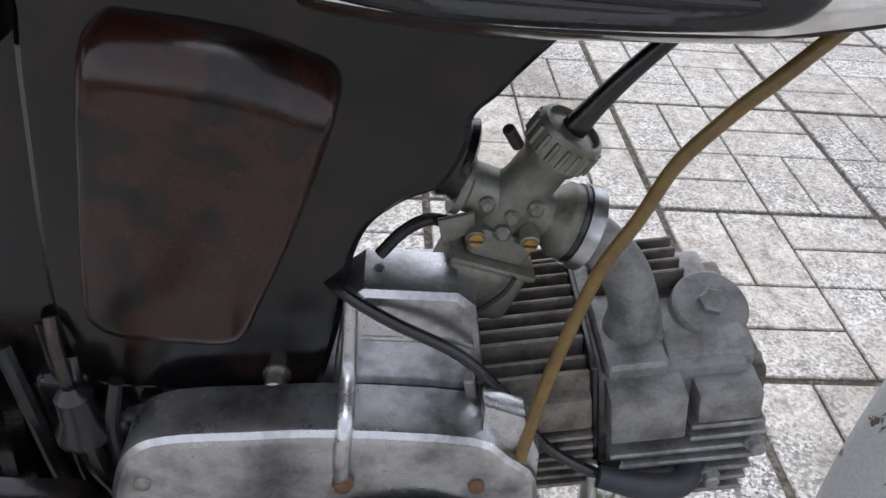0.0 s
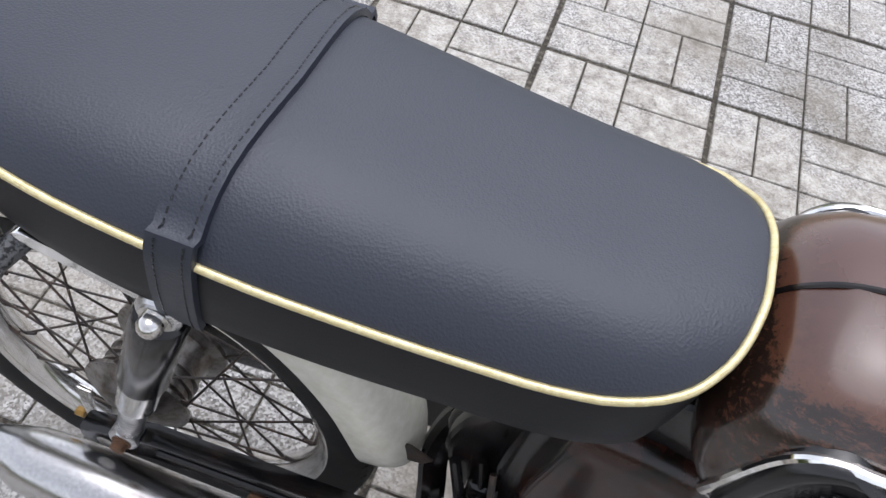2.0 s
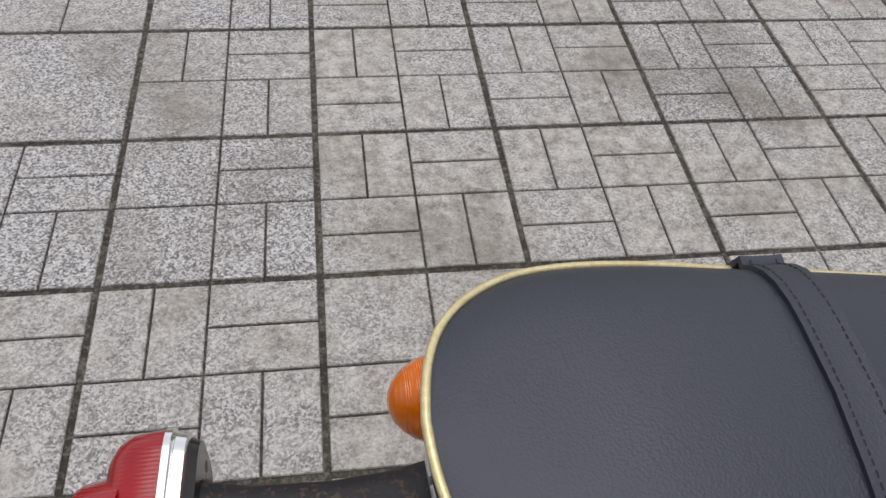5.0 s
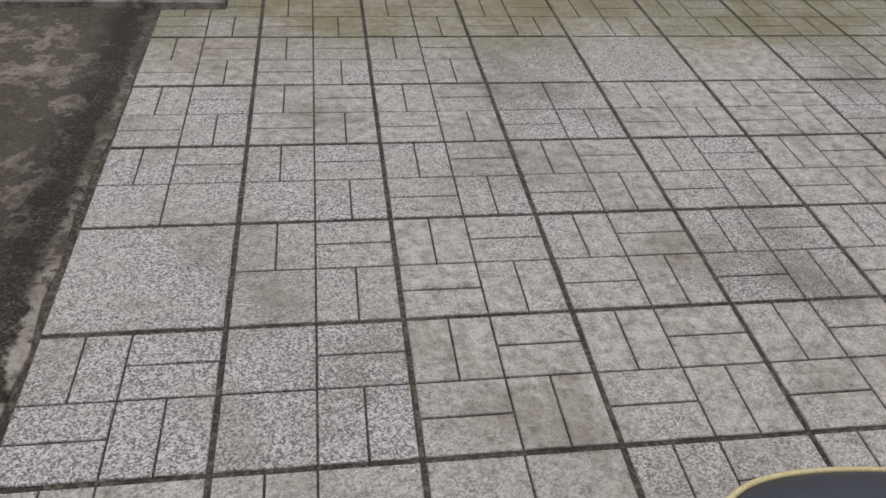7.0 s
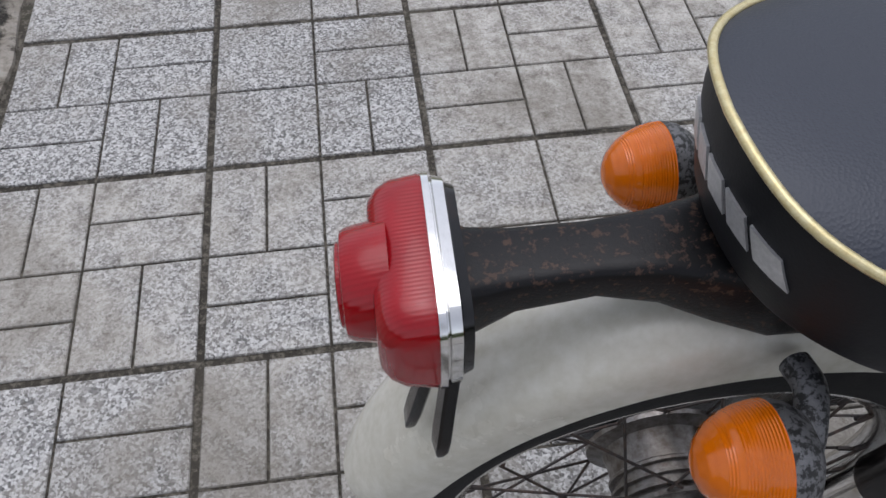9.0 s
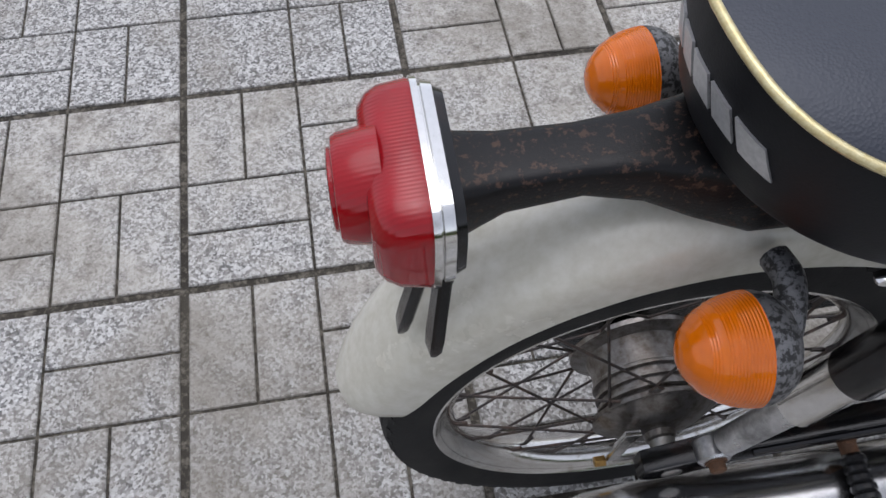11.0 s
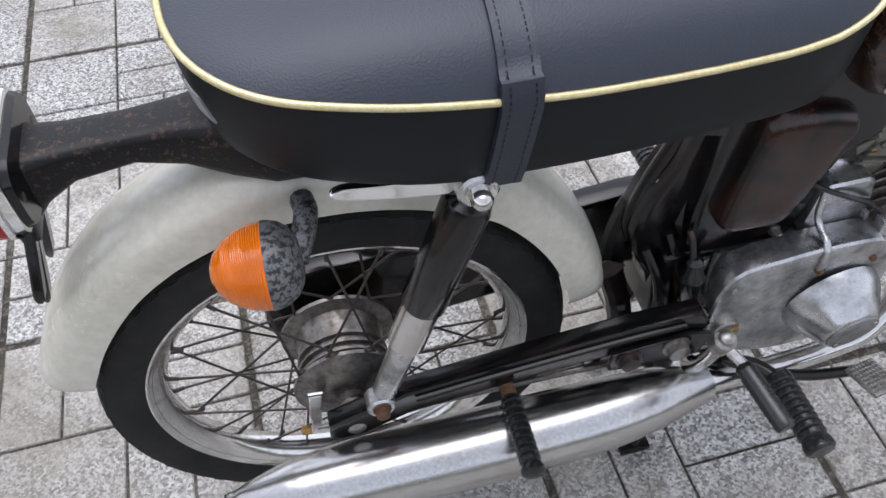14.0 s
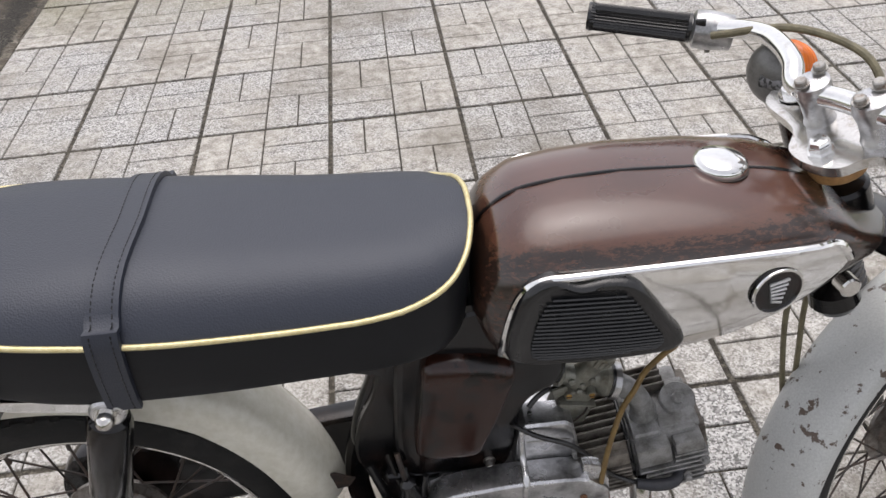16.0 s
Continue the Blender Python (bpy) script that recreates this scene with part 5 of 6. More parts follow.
part("pedal_stem", tube([(0.398, -0.160, 0.396), (0.408, -0.175, 0.390), (0.414, -0.185, 0.386)], 0.006, 10), M_DULLCHROME, kick)
prof = [(0, 0.009)] + [(0.003 + 0.004 * k, 0.0112 if k % 2 else 0.0104) for k in range(18)] + [(0.077, 0.009), (0.078, 0.001)]
part("pedal_rubber", lathe(prof, 18, (0.412, -0.183, 0.386), (0.16, -1, -0.12)), M_RUBBER, kick, "black rubber pedal sleeve")
bpm = Matrix.Translation((0.610, -0.186, 0.278)) @ Euler((radians(-8), radians(8), radians(12))).to_matrix().to_4x4()
brake = part("brake_pedal", box(-0.022, 0.022, -0.024, 0.024, -0.003, 0.003, 0.0025, bpm), M_STEEL, bike, "chequered steel brake pedal")
stud = bmesh.new()
for i in range(8):
    for j in range(8):
        bm = box(-0.0019, 0.0019, -0.0019, 0.0019, 0.0028, 0.0046, 0.0006, bpm @ pose(-0.0185 + i * 0.0053, -0.0195 + j * 0.0056, 0, 0, 0, 45), 1)
        t_ = bpy.data.meshes.new("stud")
        bm.to_mesh(t_)
        bm.free()
        stud.from_mesh(t_)
part("studs", stud, M_STEEL, brake)
part("brake_arm", tube([(0.60, -0.170, 0.274), (0.55, -0.150, 0.252), (0.48, -0.12, 0.245), (0.43, -0.10, 0.26)], 0.007, 10), M_BLACKPAINT, bike)
# centre stand with its feet on the ground
stand = group_part("centre_stand", bike, "black steel centre stand on the tiles")
for s in (-1, 1):
    part("leg", tube([(0.42, s * 0.055, 0.262), (0.405, s * 0.065, 0.14), (0.392, s * 0.078, 0.014)], 0.011, 12, 6), M_BLACKPAINT, stand)
    part("foot", box(0.368, 0.414, s * 0.078 - 0.014, s * 0.078 + 0.014, 0.0, 0.014, 0.004), M_BLACKPAINT, stand)
part("cross_bar", rod((0.409, -0.065, 0.16), (0.409, 0.065, 0.16), 0.009, 12), M_BLACKPAINT, stand)

# ---- tail ----
part("tail_bracket", loft([[(x, w * math.copysign(abs(math.cos(a)) ** 0.45, math.cos(a)), (z0 + z1) / 2 + (z1 - z0) / 2 * math.copysign(abs(math.sin(a)) ** 0.45, math.sin(a))) for a in (2 * math.pi * j / 32 for j in range(32))]
                           for x, w, z0, z1 in ((-0.218, 0.036, 0.640, 0.706), (-0.206, 0.029, 0.652, 0.704), (-0.18, 0.024, 0.667, 0.703), (-0.13, 0.0225, 0.674, 0.704), (-0.09, 0.0265, 0.664, 0.707), (-0.055, 0.036, 0.648, 0.709), (-0.02, 0.048, 0.640, 0.708), (0.06, 0.050, 0.64, 0.70))], smooth=50),
     M_RUSTPAINT, bike, "black tail bracket flecked with rust")
TAIL = Matrix.Translation((-0.217, -0.004, 0.690)) @ Euler((0, radians(0), 0)).to_matrix().to_4x4()


def rounded(hw, hh, r, n=6):
    out = []
    for cx, cz, a0 in ((hw - r, hh - r, 0), (-hw + r, hh - r, 90), (-hw + r, -hh + r, 180), (hw - r, -hh + r, 270)):
        out += [(cx + r * math.cos(radians(a0 + 90 * k / n)), cz + r * math.sin(radians(a0 + 90 * k / n))) for k in range(n + 1)]
    return out


def tail_ring(x, hw, hh, r, dz=0.0):
    return [TAIL @ Vector((x, y, z + dz)) for y, z in rounded(hw, hh, r)]


tail = group_part("tail_light", bike, "red tail light in a chrome rim")
part("chrome_rim", loft([tail_ring(0.0, 0.0585, 0.0365, 0.024), tail_ring(-0.001, 0.0605, 0.0385, 0.024), tail_ring(-0.0075, 0.0615, 0.0395, 0.024), tail_ring(-0.0085, 0.0600, 0.0380, 0.023), tail_ring(-0.0090, 0.0600, 0.0380, 0.023), tail_ring(-0.0098, 0.0630, 0.0410, 0.023), tail_ring(-0.0140, 0.0632, 0.0412, 0.023), tail_ring(-0.0148, 0.0615, 0.0395, 0.022)], smooth=30), M_CHROME, tail, "stepped chrome rim")
part("lens", loft([tail_ring(-0.0142, 0.0612, 0.0392, 0.021), tail_ring(-0.016, 0.0618, 0.0398, 0.021), tail_ring(-0.034, 0.0600, 0.0380, 0.021), tail_ring(-0.042, 0.0565, 0.0345, 0.020), tail_ring(-0.0475, 0.0505, 0.0290, 0.018), tail_ring(-0.0485, 0.046, 0.025, 0.016), tail_ring(-0.0485, 0.004, 0.004, 0.002)], smooth=40), M_RED, tail, "ribbed red plastic lens")
part("centre_lens", lathe([(-0.008, 0.0385), (0.002, 0.0370), (0.016, 0.0345), (0.0195, 0.0325), (0.0205, 0.029), (0.0205, 0.0265), (0.0225, 0.0262), (0.0235, 0.0245), (0.0235, 0.001)], 44, TAIL @ Vector((-0.046, 0, 0.002)), (-1, 0, 0)), M_RED, tail, "round red stop lens")
for y in (-0.046, 0.046):
    part("screw", hexbolt(TAIL @ Vector((0.0, y, 0.0)), (1, 0, 0), 0.005, 0.005), M_DARKSTEEL, tail)
part("back_plate", loft([tail_ring(0.0, 0.058, 0.034, 0.02), tail_ring(0.006, 0.056, 0.032, 0.02)]), M_BLACKPAINT, tail)
hook = part("plate_bracket", box(-0.232, -0.216, -0.052, 0.052, 0.640, 0.662, 0.003), M_BLACKPAINT, bike, "forked black number plate bracket")
for s in (-1, 1):
    for a, b, w in (((-0.222, s * 0.046, 0.655), (-0.234, s * 0.076, 0.594), 0.0085), ((-0.226, s * 0.020, 0.650), (-0.252, s * 0.028, 0.540), 0.0080)):
        a, b = Vector(a), Vector(b)
        d = (b - a).normalized()
        across = d.cross(Vector((-1, 0, 0.3))).normalized()
        deep = across.cross(d)
        rings = []
        for f, k in ((0, 1.0), (0.45, 1.0), (0.78, 1.15), (0.92, 0.95), (1.0, 0.5)):
            c = a + (b - a) * f
            rings.append([c + across * (w * k * u) + deep * (0.0045 * v * min(1.0, k)) for u, v in ((-1, -0.6), (-0.8, -1), (0.8, -1), (1, -0.6), (1, 0.6), (0.8, 1), (-0.8, 1), (-1, 0.6))])
        part("finger", loft(rings, smooth=35), M_BLACKPAINT, hook)


def indicator(at, axis, stem_from, name="indicator", metal=M_PEELED, words="amber turn signal on a peeled grey metal cup"):
    """An amber lens on a peeled metal cup, on a bent stem."""
    ob = group_part(name, bike, words)
    a = Vector(axis).normalized()
    at = Vector(at)
    cup = [(-0.028, 0.010), (-0.026, 0.019), (-0.020, 0.029), (-0.012, 0.0345), (-0.004, 0.0368), (0.001, 0.0372)]
    part("cup", lathe(cup, 36, at, a), metal, ob)
    shape = [(0.001, 0.0368), (0.006, 0.0365), (0.016, 0.0345), (0.026, 0.0305), (0.035, 0.0245), (0.042, 0.0165), (0.046, 0.008), (0.047, 0.001)]
    ln = []
    for k in range(26):
        d = 0.001 + 0.046 * (k / 26) ** 0.9
        ln += [(d, interp(d, shape) + 0.0003), (d + 0.0007, interp(d + 0.0007, shape) - 0.0002)]
    lens = part("lens", lathe(ln + [(0.047, 0.001)], 40, at, a, 45), M_AMBER, ob, "ringed amber lens")
    part("reflector", lathe([(0.002, 0.034), (0.003, 0.034), (0.004, 0.012), (0.012, 0.010), (0.022, 0.009), (0.026, 0.001)], 24, at, a), M_SILVERPRINT, lens)
    s0 = Vector(stem_from)
    p1 = at - a * 0.022
    part("stem", tube([s0, s0 + (p1 - s0) * 0.35 + Vector((0.006, 0, 0.006)), p1 + (s0 - p1) * 0.25 + Vector((0.004, 0, 0.004)), p1], 0.0105, 12), M_PEELED, ob, "bent peeled metal stem")
    part("bolt", hexbolt(s0, Vector((0, math.copysign(1, at.y), 0)), 0.006, 0.008), M_DARKSTEEL, ob)
    return ob


for s in (-1, 1):
    indicator((-0.040, s * 0.118, 0.630), (-1, -s * 0.03, 0.02), (-0.004, s * 0.060, 0.638), "rear_indicator")

# ---- steering: fork, front wheel, bars, turned to the left ----
RAKE = math.atan(0.42)
AX = Vector((-math.sin(RAKE), 0, math.cos(RAKE)))
A0 = Vector((1.105, 0, 0.26))
STEER = Matrix.Translation(A0) @ Matrix.Rotation(radians(25), 4, AX) @ Matrix.Translation(-A0)
FWD = Vector((math.cos(RAKE), 0, math.sin(RAKE)))
LEGS = A0 + FWD * 0.045


def on_leg(d, s, dy=0.085):
    """A point d metres up the fork leg from the level of the axle."""
    p = LEGS + AX * d
    return Vector((p.x, s * dy, p.z))


def st(me):
    me.transform(STEER)
    return me


F_AXLE = LEGS + AX * 0.002
wheel("front_wheel", STEER @ Matrix.Translation(F_AXLE), "front wheel with a chrome rim")
fender("front_fender", F_AXLE.x, F_AXLE.z, 25, 196, 0.282, 0.312, 0.047, M_CHIP, STEER, "pale grey front fender with chipped paint")
fork = group_part("front_fork", bike, "telescopic front fork with black rubber gaiters")
for s in (-1, 1):
    part("upper_tube", st(lathe([(0, 0.0255), (0.143, 0.0255)], 28, on_leg(0.44, s), AX)), M_WORNPAINT, fork, "dark painted upper tube")
    part("cap_bolt", st(hexbolt(on_leg(0.602, s), AX, 0.014, 0.010)), M_CHROME, fork)
    part("clamp_ring", st(lathe([(0, 0.027), (0.004, 0.0295), (0.012, 0.0295), (0.016, 0.027)], 28, on_leg(0.425, s), AX)), M_DULLCHROME, fork)
    prof = [(0, 0.026)]
    for k in range(12):
        prof += [(0.006 + k * 0.0135, 0.0305), (0.011 + k * 0.0135, 0.0305), (0.0135 + k * 0.0135, 0.027)]
    part("gaiter", st(lathe(prof, 28, on_leg(0.262, s), AX)), M_RUBBER, fork, "ribbed black rubber gaiter")
    part("slider", st(lathe([(-0.005, 0.014), (0.0, 0.018), (0.03, 0.021), (0.24, 0.0215), (0.265, 0.024)], 28, on_leg(0.0, s), AX)), M_CHIP, fork, "pale grey painted slider")
    part("axle_cap", st(hexbolt(Vector((F_AXLE.x, s * 0.106, F_AXLE.z)), (0, s, 0), 0.009, 0.010)), M_STEEL, fork)
part("front_axle", st(rod(Vector((F_AXLE.x, -0.104, F_AXLE.z)), Vector((F_AXLE.x, 0.104, F_AXLE.z)), 0.007, 12)), M_STEEL, fork)
low = on_leg(0.455, 1, 0.0)
part("lower_yoke", st(box(low.x - 0.055, low.x + 0.02, -0.105, 0.105, low.z - 0.012, low.z + 0.012, 0.004)), M_BLACKPAINT, fork)
# leather mud flap, a thin fan riveted to the fender's end
fl = []
for i in range(9):
    f = i / 8
    half = 0.046 + 0.062 * math.sin(f * math.pi * 0.58)
    fl.append([(F_AXLE.x - 0.303 + 0.050 * f + 0.018 * (k / 8 - 0.5) ** 2 * 4, (k / 8 * 2 - 1) * half - 0.012 * f, F_AXLE.z - 0.030 - 0.160 * f + 0.030 * f * (k / 8 * 2 - 1) ** 2 + 0.004 * math.sin(k * 1.9 + i)) for k in range(9)])
verts = [Vector(v) for r_ in fl for v in r_] + [Vector(v) + Vector((-0.0035, 0, 0)) for r_ in fl for v in r_]
faces = []
for i in range(8):
    for k in range(8):
        a = i * 9 + k
        faces += [(a, a + 1, a + 10, a + 9), (a + 81, a + 90, a + 91, a + 82)]
edge = [k for k in range(9)] + [i * 9 + 8 for i in range(1, 9)] + [72 + k for k in range(7, -1, -1)] + [i * 9 for i in range(7, 0, -1)]
for a, b in zip(edge, edge[1:] + edge[:1]):
    faces.append((a, b, b + 81, a + 81))
flap = part("mud_flap", st(mesh_of(verts, faces, 50)), M_LEATHER, bike, "russet leather mud flap with wavy edges")
for y in (-0.03, 0.0, 0.03):
    part("rivet", st(lathe([(0, 0.005), (0.002, 0.004), (0.003, 0.001)], 12, (F_AXLE.x - 0.3085, y, F_AXLE.z - 0.042), (-1, 0, 0.2))), M_STEEL, flap)

# top yoke, clamps, bars
top = A0 + AX * 0.594
part("top_yoke", st(moved(mesh_of(*(lambda o: ([(x, y, -0.006) for x, y in o] + [(x, y, 0.006) for x, y in o], [tuple(range(len(o))), tuple(range(len(o), 2 * len(o)))] + [(i, (i + 1) % len(o), len(o) + (i + 1) % len(o), len(o) + i) for i in range(len(o))]))(smooth_outline([(-0.036, 0), (-0.028, 0.03), (0.0, 0.05), (0.02, 0.105), (0.05, 0.11), (0.06, 0.085), (0.045, 0.0), (0.06, -0.085), (0.05, -0.11), (0.02, -0.105), (0.0, -0.05), (-0.028, -0.03)], 4))),
                               Matrix.Translation(top) @ Matrix.Rotation(-RAKE, 4, "Y"))), M_DULLCHROME, fork, "pitted chrome top yoke")
part("head_bush", st(lathe([(0, 0.026), (0.003, 0.029), (0.018, 0.029), (0.021, 0.026)], 32, top - AX * 0.030, AX)), M_TAN, fork, "tan plastic steering bush")
part("stem_nut", st(lathe([(0.0, 0.014), (0.003, 0.014), (0.003, 0.0115), (0.010, 0.0115), (0.012, 0.010), (0.015, 0.009), (0.016, 0.001)], 6, top + AX * 0.006 - FWD * 0.016, AX, 25)), M_CHROME, fork, "chrome stem nut")
bars = group_part("handlebar", bike, "chrome handlebar with ribbed grips")
bz = top + AX * 0.042 + FWD * 0.022
for s in (-1, 1):
    c = Vector((bz.x, s * 0.034, bz.z))
    part("clamp", st(lathe([(-0.046, 0.019), (-0.030, 0.0145), (-0.012, 0.0155), (0.0, 0.0185), (0.013, 0.0175), (0.016, 0.013)], 24, c, AX)), M_ALU, bars, "cast aluminium bar clamp")
    for dx in (-0.013, 0.013):
        part("clamp_bolt", st(hexbolt(c + AX * 0.018 + FWD * dx, AX, 0.006, 0.006)), M_STEEL, bars)
unsteer = STEER.inverted()
grip_in, grip_out = unsteer @ Vector((0.806, 0.240, 0.834)), unsteer @ Vector((0.697, 0.280, 0.843))
left_bar = [(bz.x, 0.0, bz.z), (bz.x, 0.055, bz.z)] + [tuple(unsteer @ Vector(p)) for p in ((0.861, 0.088, 0.856), (0.864, 0.125, 0.858), (0.862, 0.165, 0.854), (0.845, 0.205, 0.844))] + [tuple(grip_in), tuple(grip_in + (grip_out - grip_in) * 0.9)]
bl = [(x, -y, z) for x, y, z in reversed(left_bar[1:])] + left_bar
part("bar", st(tube(bl, 0.0112, 18)), M_CHROME, bars, "bright chrome tube")
for s in (-1, 1):
    a, b = Vector((grip_in.x, s * grip_in.y, grip_in.z)), Vector((grip_out.x, s * grip_out.y, grip_out.z))
    ax = (b - a).normalized()
    n_r = 28
    ring = lambda d, r0, r1: [a + ax * d + (ax.orthogonal().normalized() * math.cos(2 * math.pi * j / 56) + ax.cross(ax.orthogonal().normalized()) * math.sin(2 * math.pi * j / 56)) * (r0 if j % 2 else r1) for j in range(56)]
    part("grip", st(loft([ring(0, 0.0175, 0.0175), ring(0.004, 0.0175, 0.0175), ring(0.005, 0.0155, 0.0170), ring(0.115, 0.0150, 0.0165), ring(0.120, 0.0175, 0.0175), ring(0.124, 0.0165, 0.0165)], smooth=25)), M_RUBBER, bars, "ribbed black rubber grip")
    sw = part("switch_housing", st(lathe([(-0.050, 0.013), (-0.048, 0.021), (-0.020, 0.0235), (-0.004, 0.0225), (-0.001, 0.018)], 26, a, ax)), M_ALU, bars, "polished aluminium switch housing")
    bm = box(-0.010, 0.010, -0.006, 0.006, -0.004, 0.004, 0.001, Matrix.Translation(a - ax * 0.024 + Vector((-0.016, 0, 0.015))) @ Matrix.Rotation(radians(40 * s), 4, "Z"))
    bmesh.ops.transform(bm, matrix=STEER, verts=bm.verts)
    part("switch_slider", bm, M_RUBBER, sw)
    part("screw", st(lathe([(0, 0.004), (0.005, 0.0035)], 10, a - ax * 0.02 + Vector((0, 0, -0.022)), (0, 0, -1))), M_STEEL, sw)
indicator((0.880, 0.150, 0.812), (1, 0.40, 0.05), (0.895, 0.075, 0.800), "front_indicator", M_GREYCUP, "amber turn signal on a dull grey cup")
part("clutch_hose", st(tube([(bz.x + 0.02, 0.20, bz.z + 0.02), (bz.x + 0.06, 0.12, bz.z + 0.035), (bz.x + 0.075, 0.04, bz.z + 0.02), (bz.x + 0.07, 0.0, bz.z - 0.02)], 0.0045, 10)), M_OLIVE, bars, "tan cable sleeve")

# horn, lock, hanging cables under the tank's nose
part("horn", lathe([(0, 0.010), (0.012, 0.026), (0.030, 0.028), (0.040, 0.022), (0.042, 0.001)], 28, (0.905, -0.015, 0.640), (0.3, -0.1, -0.9)), M_BLACKPAINT, bike, "black horn")
part("steering_lock", lathe([(0, 0.012), (0.016, 0.012), (0.018, 0.010), (0.018, 0.001)], 20, (0.905, -0.035, 0.655), (0.1, -1, 0.1)), M_DULLCHROME, bike, "dull chrome steering lock")
part("hanging_cable", tube([(0.872, 0, 0.66), (0.874, 0, 0.577), (0.885, 0, 0.50), (0.901, 0, 0.42), (0.922, 0, 0.348)], 0.0036, 8), M_OLIVE, bike, "olive cable sleeve hanging under the tank")
part("hanging_cable", tube([(0.894, 0.002, 0.66), (0.896, 0.002, 0.578), (0.905, 0.002, 0.50), (0.914, 0.002, 0.42), (0.924, 0.002, 0.348)], 0.0036, 8), M_OLIVE, bike)
part("loose_wire", tube([(0.924, 0, 0.352), (0.912, 0, 0.338), (0.896, 0, 0.308), (0.904, 0, 0.288), (0.925, 0, 0.281)], 0.0013, 6), M_RUBBER, bike)

# ---- ground ----
ground = tagged(new("ground", mesh_of([(-60, -60, -0.03), (60, -60, -0.03), (60, 60, -0.03), (-60, 60, -0.03)], [(0, 1, 2, 3)], 0)), "lawn and dirt around the paving", "ground", kind="structure")
ground.data.materials.append(M_GRASS)
EDGE_X = -0.405
G = 0.40
bed = box(EDGE_X - 0.02, 12.0, -5.2, 6.0, -0.05, -0.0045, 0.0)
pavement = part("pavement", bed, M_JOINT, None)
tagged(pavement, "grey terrazzo tile pavement with dirty joints", "pavement", kind="structure")
# old concrete strip beside the tiles, its edge broken
verts, faces = [], []
ys = [-5.2 + 0.06 * i for i in range(190)]
colx = [-6.0, -3.0, -1.6, -1.2, -0.95, -0.8, -0.68, -0.58, -0.50, -0.44]
for y in ys:
    e = EDGE_X + 0.018 * noise.noise((y * 3.1, 0.3, 0)) + 0.012 * noise.noise((y * 11, 4.3, 0)) - 0.006
    for x in colx + [e]:
        h = 0.006 + 0.010 * noise.noise((x * 2.2, y * 2.2, 1.7)) + 0.005 * noise.noise((x * 9, y * 9, 3.1))
        verts.append((x, y, h - (0.008 if x == e else 0)))
    verts.append((e + 0.004, y, -0.03))
k = len(colx) + 2
for i in range(len(ys) - 1):
    for j in range(k - 1):
        a = i * k + j
        faces.append((a, a + 1, a + k + 1, a + k))
strip = tagged(new("concrete_strip", mesh_of(verts, faces, 60)), "old stained concrete beside the tiles, dark with moss", "concrete", kind="structure")
strip.data.materials.append(M_CONCRETE)


def tile_mesh(seed, solid=(), whole=False):
    """One terrazzo tile: four quarters of two bricks each, some grooves filled with cement. Quarters in solid have no groove."""
    rr = random.Random(seed)
    verts, faces = [], []

    def block(x0, x1, y0, y1):
        b = len(verts)
        c, d, z = 0.0018, 0.0022, rr.uniform(-0.0005, 0.0005)
        verts.extend([(x0, y0, -0.006), (x1, y0, -0.006), (x1, y1, -0.006), (x0, y1, -0.006), (x0, y0, z - d), (x1, y0, z - d), (x1, y1, z - d), (x0, y1, z - d),
                      (x0 + c, y0 + c, z), (x1 - c, y0 + c, z), (x1 - c, y1 - c, z), (x0 + c, y1 - c, z)])
        faces.append((b + 8, b + 9, b + 10, b + 11))
        for i in range(4):
            j = (i + 1) % 4
            faces.append((b + 4 + i, b + 4 + j, b + 8 + j, b + 8 + i))
            faces.append((b + i, b + j, b + 4 + j, b + 4 + i))
    g, m = 0.0046, 0.0064
    if whole:
        block(m, G - m, m, G - m)
        return mesh_of(verts, faces, 0)
    for qi in range(2):
        for qj in range(2):
            x0, x1 = (m, G / 2 - g / 2) if qi == 0 else (G / 2 + g / 2, G - m)
            y0, y1 = (m, G / 2 - g / 2) if qj == 0 else (G / 2 + g / 2, G - m)
            if (qi, qj) in solid:
                block(x0, x1, y0, y1)
            elif (qi + qj) % 2 == 1:
                c = (x0 + x1) / 2
                block(x0, c - g / 2, y0, y1)
                block(c + g / 2, x1, y0, y1)
            else:
                c = (y0 + y1) / 2
                block(x0, x1, y0, c - g / 2)
                block(x0, x1, c + g / 2, y1)
    return mesh_of(verts, faces, 0)


kinds = [tile_mesh(1), tile_mesh(2), tile_mesh(3), tile_mesh(4, ((0, 0),)), tile_mesh(5, ((1, 1),)), tile_mesh(6, ((0, 1), (1, 1))), tile_mesh(7, whole=True), tile_mesh(8, ((0, 0), (0, 1)))]
for me in kinds:
    me.materials.append(M_TERRAZZO)
kinds.append(tile_mesh(9, ((0, 0), (1, 0))))
kinds[-1].materials.append(M_TERRAZZO)
FIXED = {(i, j): (i * 5 + j * 3) % 3 for i in range(-1, 6) for j in range(0, 6)}
FIXED.update({(-1, 2): 6, (-1, 3): 8, (0, 1): 7, (0, 2): 3, (0, 3): 3, (1, 0): 5, (2, 4): 5, (2, 5): 6, (3, 5): 6, (4, 5): 6, (3, 4): 4})
rest_v, rest_f = [], []
rr = random.Random(11)
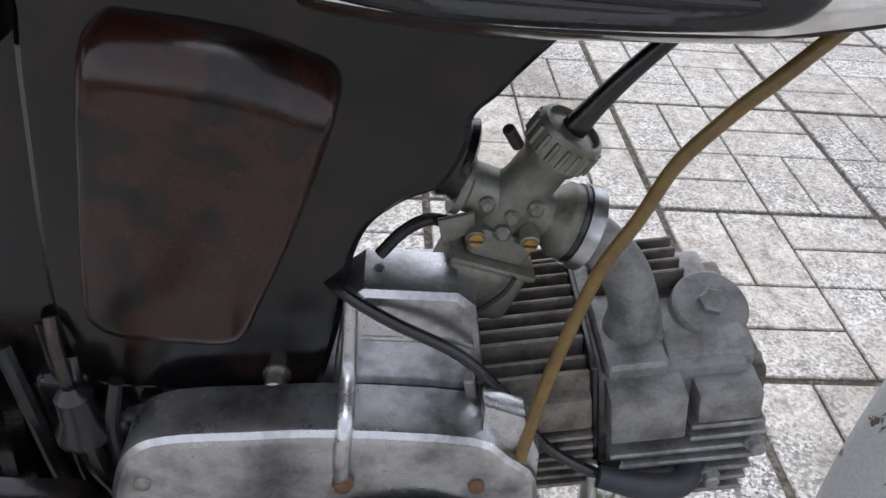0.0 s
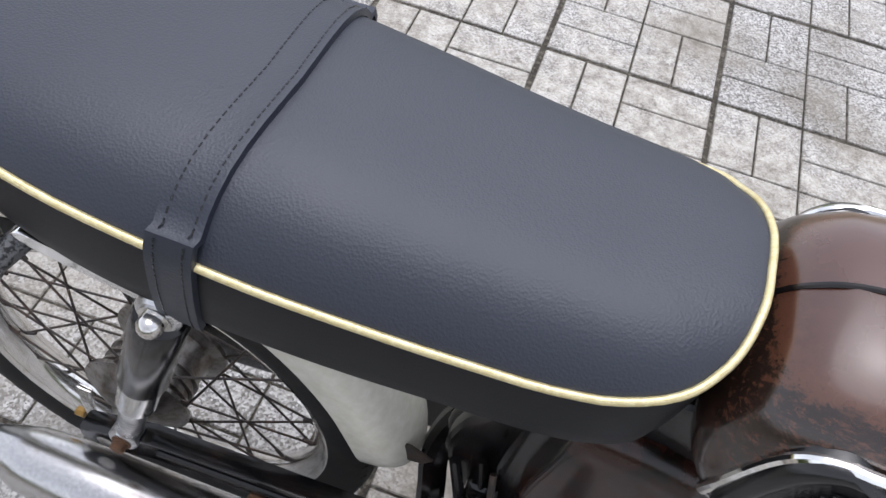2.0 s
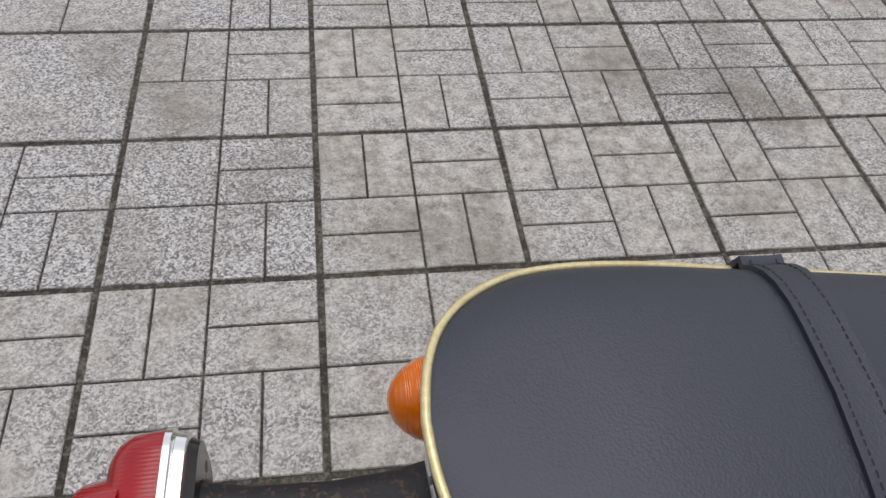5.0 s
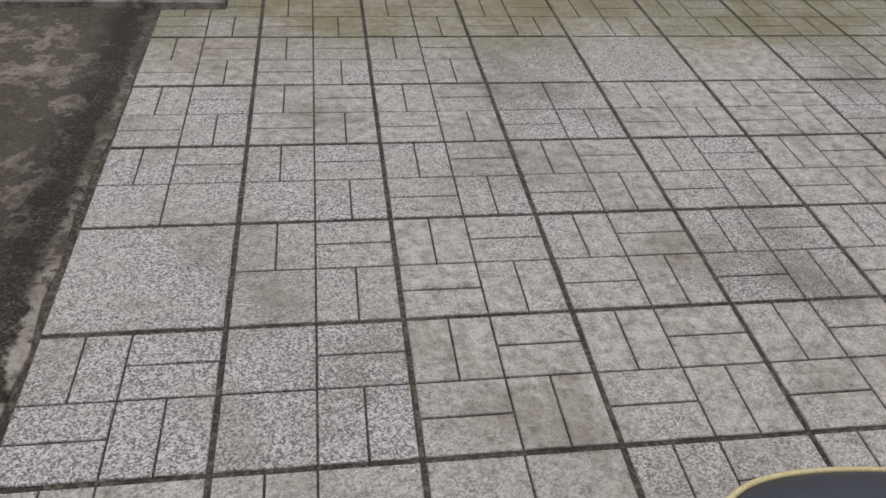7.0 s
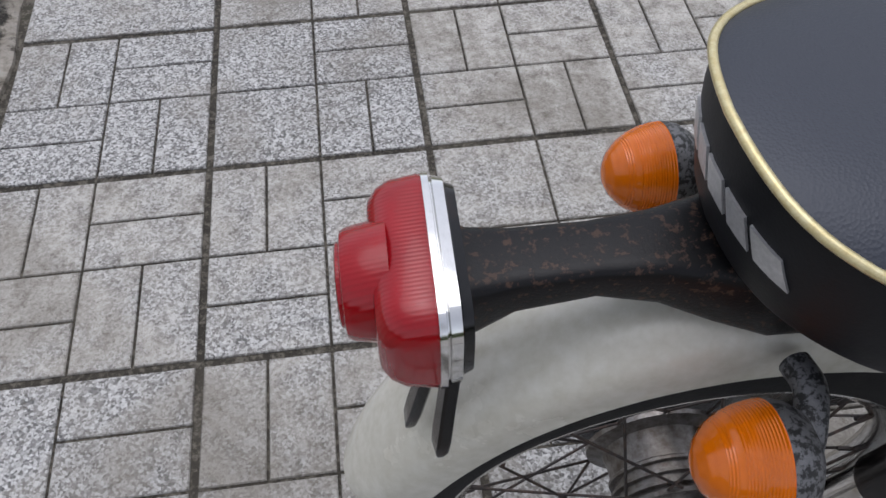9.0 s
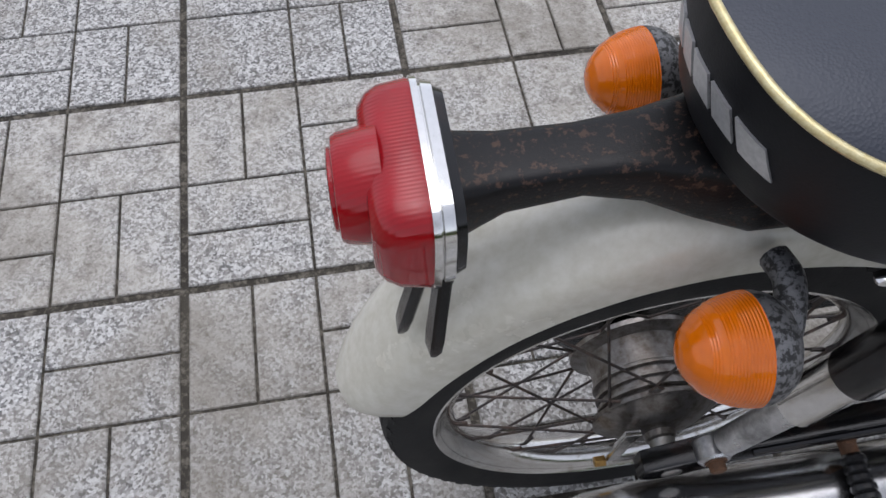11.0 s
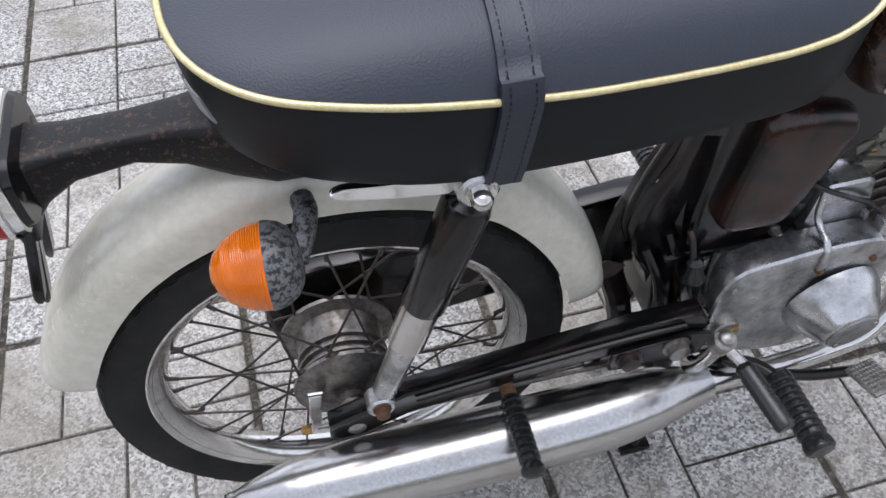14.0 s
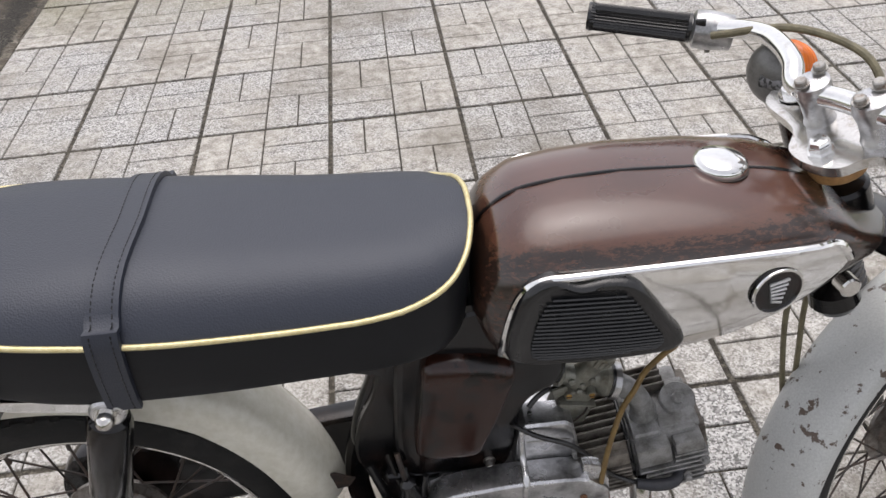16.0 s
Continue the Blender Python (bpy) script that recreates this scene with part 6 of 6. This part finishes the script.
for j in range(-13, 15):
    for i in range(-1, 29):
        kind_ = FIXED.get((i, j), rr.choice((0, 1, 2, 0, 1, 2, 0, 1, 3, 4, 5, 6 if rr.random() < 0.4 else 0)))
        q = rr.choice((0, 0, 180)) if (i, j) not in FIXED else 0
        dz, tx, ty = rr.uniform(-0.001, 0.001), rr.uniform(-0.12, 0.12), rr.uniform(-0.12, 0.12)
        m = pose(i * G + G / 2, j * G + G / 2, dz, tx, ty, q + rr.uniform(-0.15, 0.15)) @ Matrix.Translation((-G / 2, -G / 2, 0))
        if -1 <= i <= 13 and -4 <= j <= 10:
            o = new("tile", kinds[kind_])
            o.parent = pavement
            o.matrix_world = m
        else:
            b = len(rest_v)
            rest_v += [m @ v.co for v in kinds[kind_].vertices]
            rest_f += [tuple(b + v for v in p.vertices) for p in kinds[kind_].polygons]
far = part("far_tiles", mesh_of(rest_v, rest_f, 0), M_TERRAZZO, pavement)
tagged(far, kind="stuff")

# a paler slab across the strip's far end
verts, faces = [], []
sx = [-6.0, -3.0, -1.8, -1.2, -0.9, -0.7, -0.55, -0.42, -0.3, -0.2, -0.15, -0.135]
sy = [2.66, 2.68, 2.74, 2.85, 3.0, 3.3, 3.8, 4.5, 6.0]
for j, y in enumerate(sy):
    for i, x in enumerate(sx):
        rim = i == len(sx) - 1 or j == 0
        verts.append((x + (0.012 * noise.noise((y * 6, 1.1, 0)) if i > 8 else 0), y + (0.012 * noise.noise((x * 6, 2.2, 0)) if j < 2 else 0), 0.026 + 0.004 * noise.noise((x * 3, y * 3, 5.0)) - (0.045 if rim else 0)))
for j in range(len(sy) - 1):
    for i in range(len(sx) - 1):
        a = j * len(sx) + i
        faces.append((a, a + 1, a + len(sx) + 1, a + len(sx)))
slab = tagged(new("concrete_slab", mesh_of(verts, faces, 40)), "pale weathered concrete slab with a mossy edge", "concrete", kind="structure")
slab.data.materials.append(surface("pale slab concrete", (0.20, 0.185, 0.16), (0.055, 0.046, 0.034), 0.9, 0.0, 6, 0.44, 0.58, 60, 0.6))

# a white pot at the far edge of the paving
pot = tagged(new("flower_pot"), "round white glazed flower pot standing on mossy tiles", "pot")
pot.matrix_world = pose(0.50, 3.13, 0.001)
part("body", lathe([(0.0, 0.095), (0.004, 0.101), (0.03, 0.115), (0.12, 0.140), (0.22, 0.158), (0.22, 0.148), (0.19, 0.142), (0.19, 0.001)], 40, (0, 0, 0), (0, 0, 1), 40), M_CREAM, pot)
part("rim", lathe([(0.205, 0.157), (0.208, 0.170), (0.232, 0.172), (0.236, 0.160), (0.232, 0.149), (0.205, 0.149)], 40, (0, 0, 0), (0, 0, 1), 40, True), M_CREAM, pot)
part("soil", lathe([(0.195, 0.143), (0.205, 0.10), (0.208, 0.001)], 24, (0, 0, 0), (0, 0, 1), 40), M_JOINT, pot)

# a dead leaf on the concrete
lv, lf = [], []
for i in range(9):
    f = i / 8
    w = 0.016 * math.sin(math.pi * f) ** 0.8 + 0.0006
    for s in (-1, 0, 1):
        lv.append((f * 0.085 - 0.04, s * w, 0.005 + 0.004 * abs(s) + 0.006 * f * f))
for i in range(8):
    for s in range(2):
        a = i * 3 + s
        lf.append((a, a + 1, a + 4, a + 3))
lv2 = [(x, y, z - 0.0008) for x, y, z in lv]
leaf = tagged(new("fallen_leaf", mesh_of(lv + lv2, lf + [tuple(27 + v for v in reversed(p)) for p in lf], 60)), "dry brown fallen leaf on the concrete", "leaf")
leaf.data.materials.append(M_LEAF)
leaf.matrix_world = pose(-0.56, 0.375, 0.008, 4, -3, -10) @ Matrix.Scale(1.35, 4)

# ---- hedge at the far edge of the paving, mirrored in the chrome ----
hr = random.Random(5)
hv, hf = [], []
for i in range(26000):
    x, h = hr.uniform(-11, 14), 1.5 * hr.random() ** 1.3
    p = Vector((x, -6.0 - 0.9 * hr.random() - 0.15 * math.sin(x * 1.3), h * (0.85 + 0.2 * math.sin(x * 0.9 + 1.0) + 0.1 * math.sin(x * 2.7)) + 0.01))
    q = Euler((hr.uniform(0, 6.3), hr.uniform(0, 6.3), hr.uniform(0, 6.3))).to_matrix()
    l, w = hr.uniform(0.05, 0.11), hr.uniform(0.02, 0.04)
    b = len(hv)
    hv += [p + q @ Vector(c) for c in ((-l, 0, 0), (0, -w, 0.01), (l, 0, 0), (0, w, 0.01))]
    hf.append((b, b + 1, b + 2, b + 3))
hedge = tagged(new("hedge", mesh_of(hv, hf, 0)), "tall green hedge of small leaves along the lawn", "hedge", kind="stuff")
hedge.data.materials.append(surface("hedge leaf", (0.045, 0.075, 0.015), (0.11, 0.12, 0.03), 0.5, 0.0, 3, 0.35, 0.7, 60, 0.0))
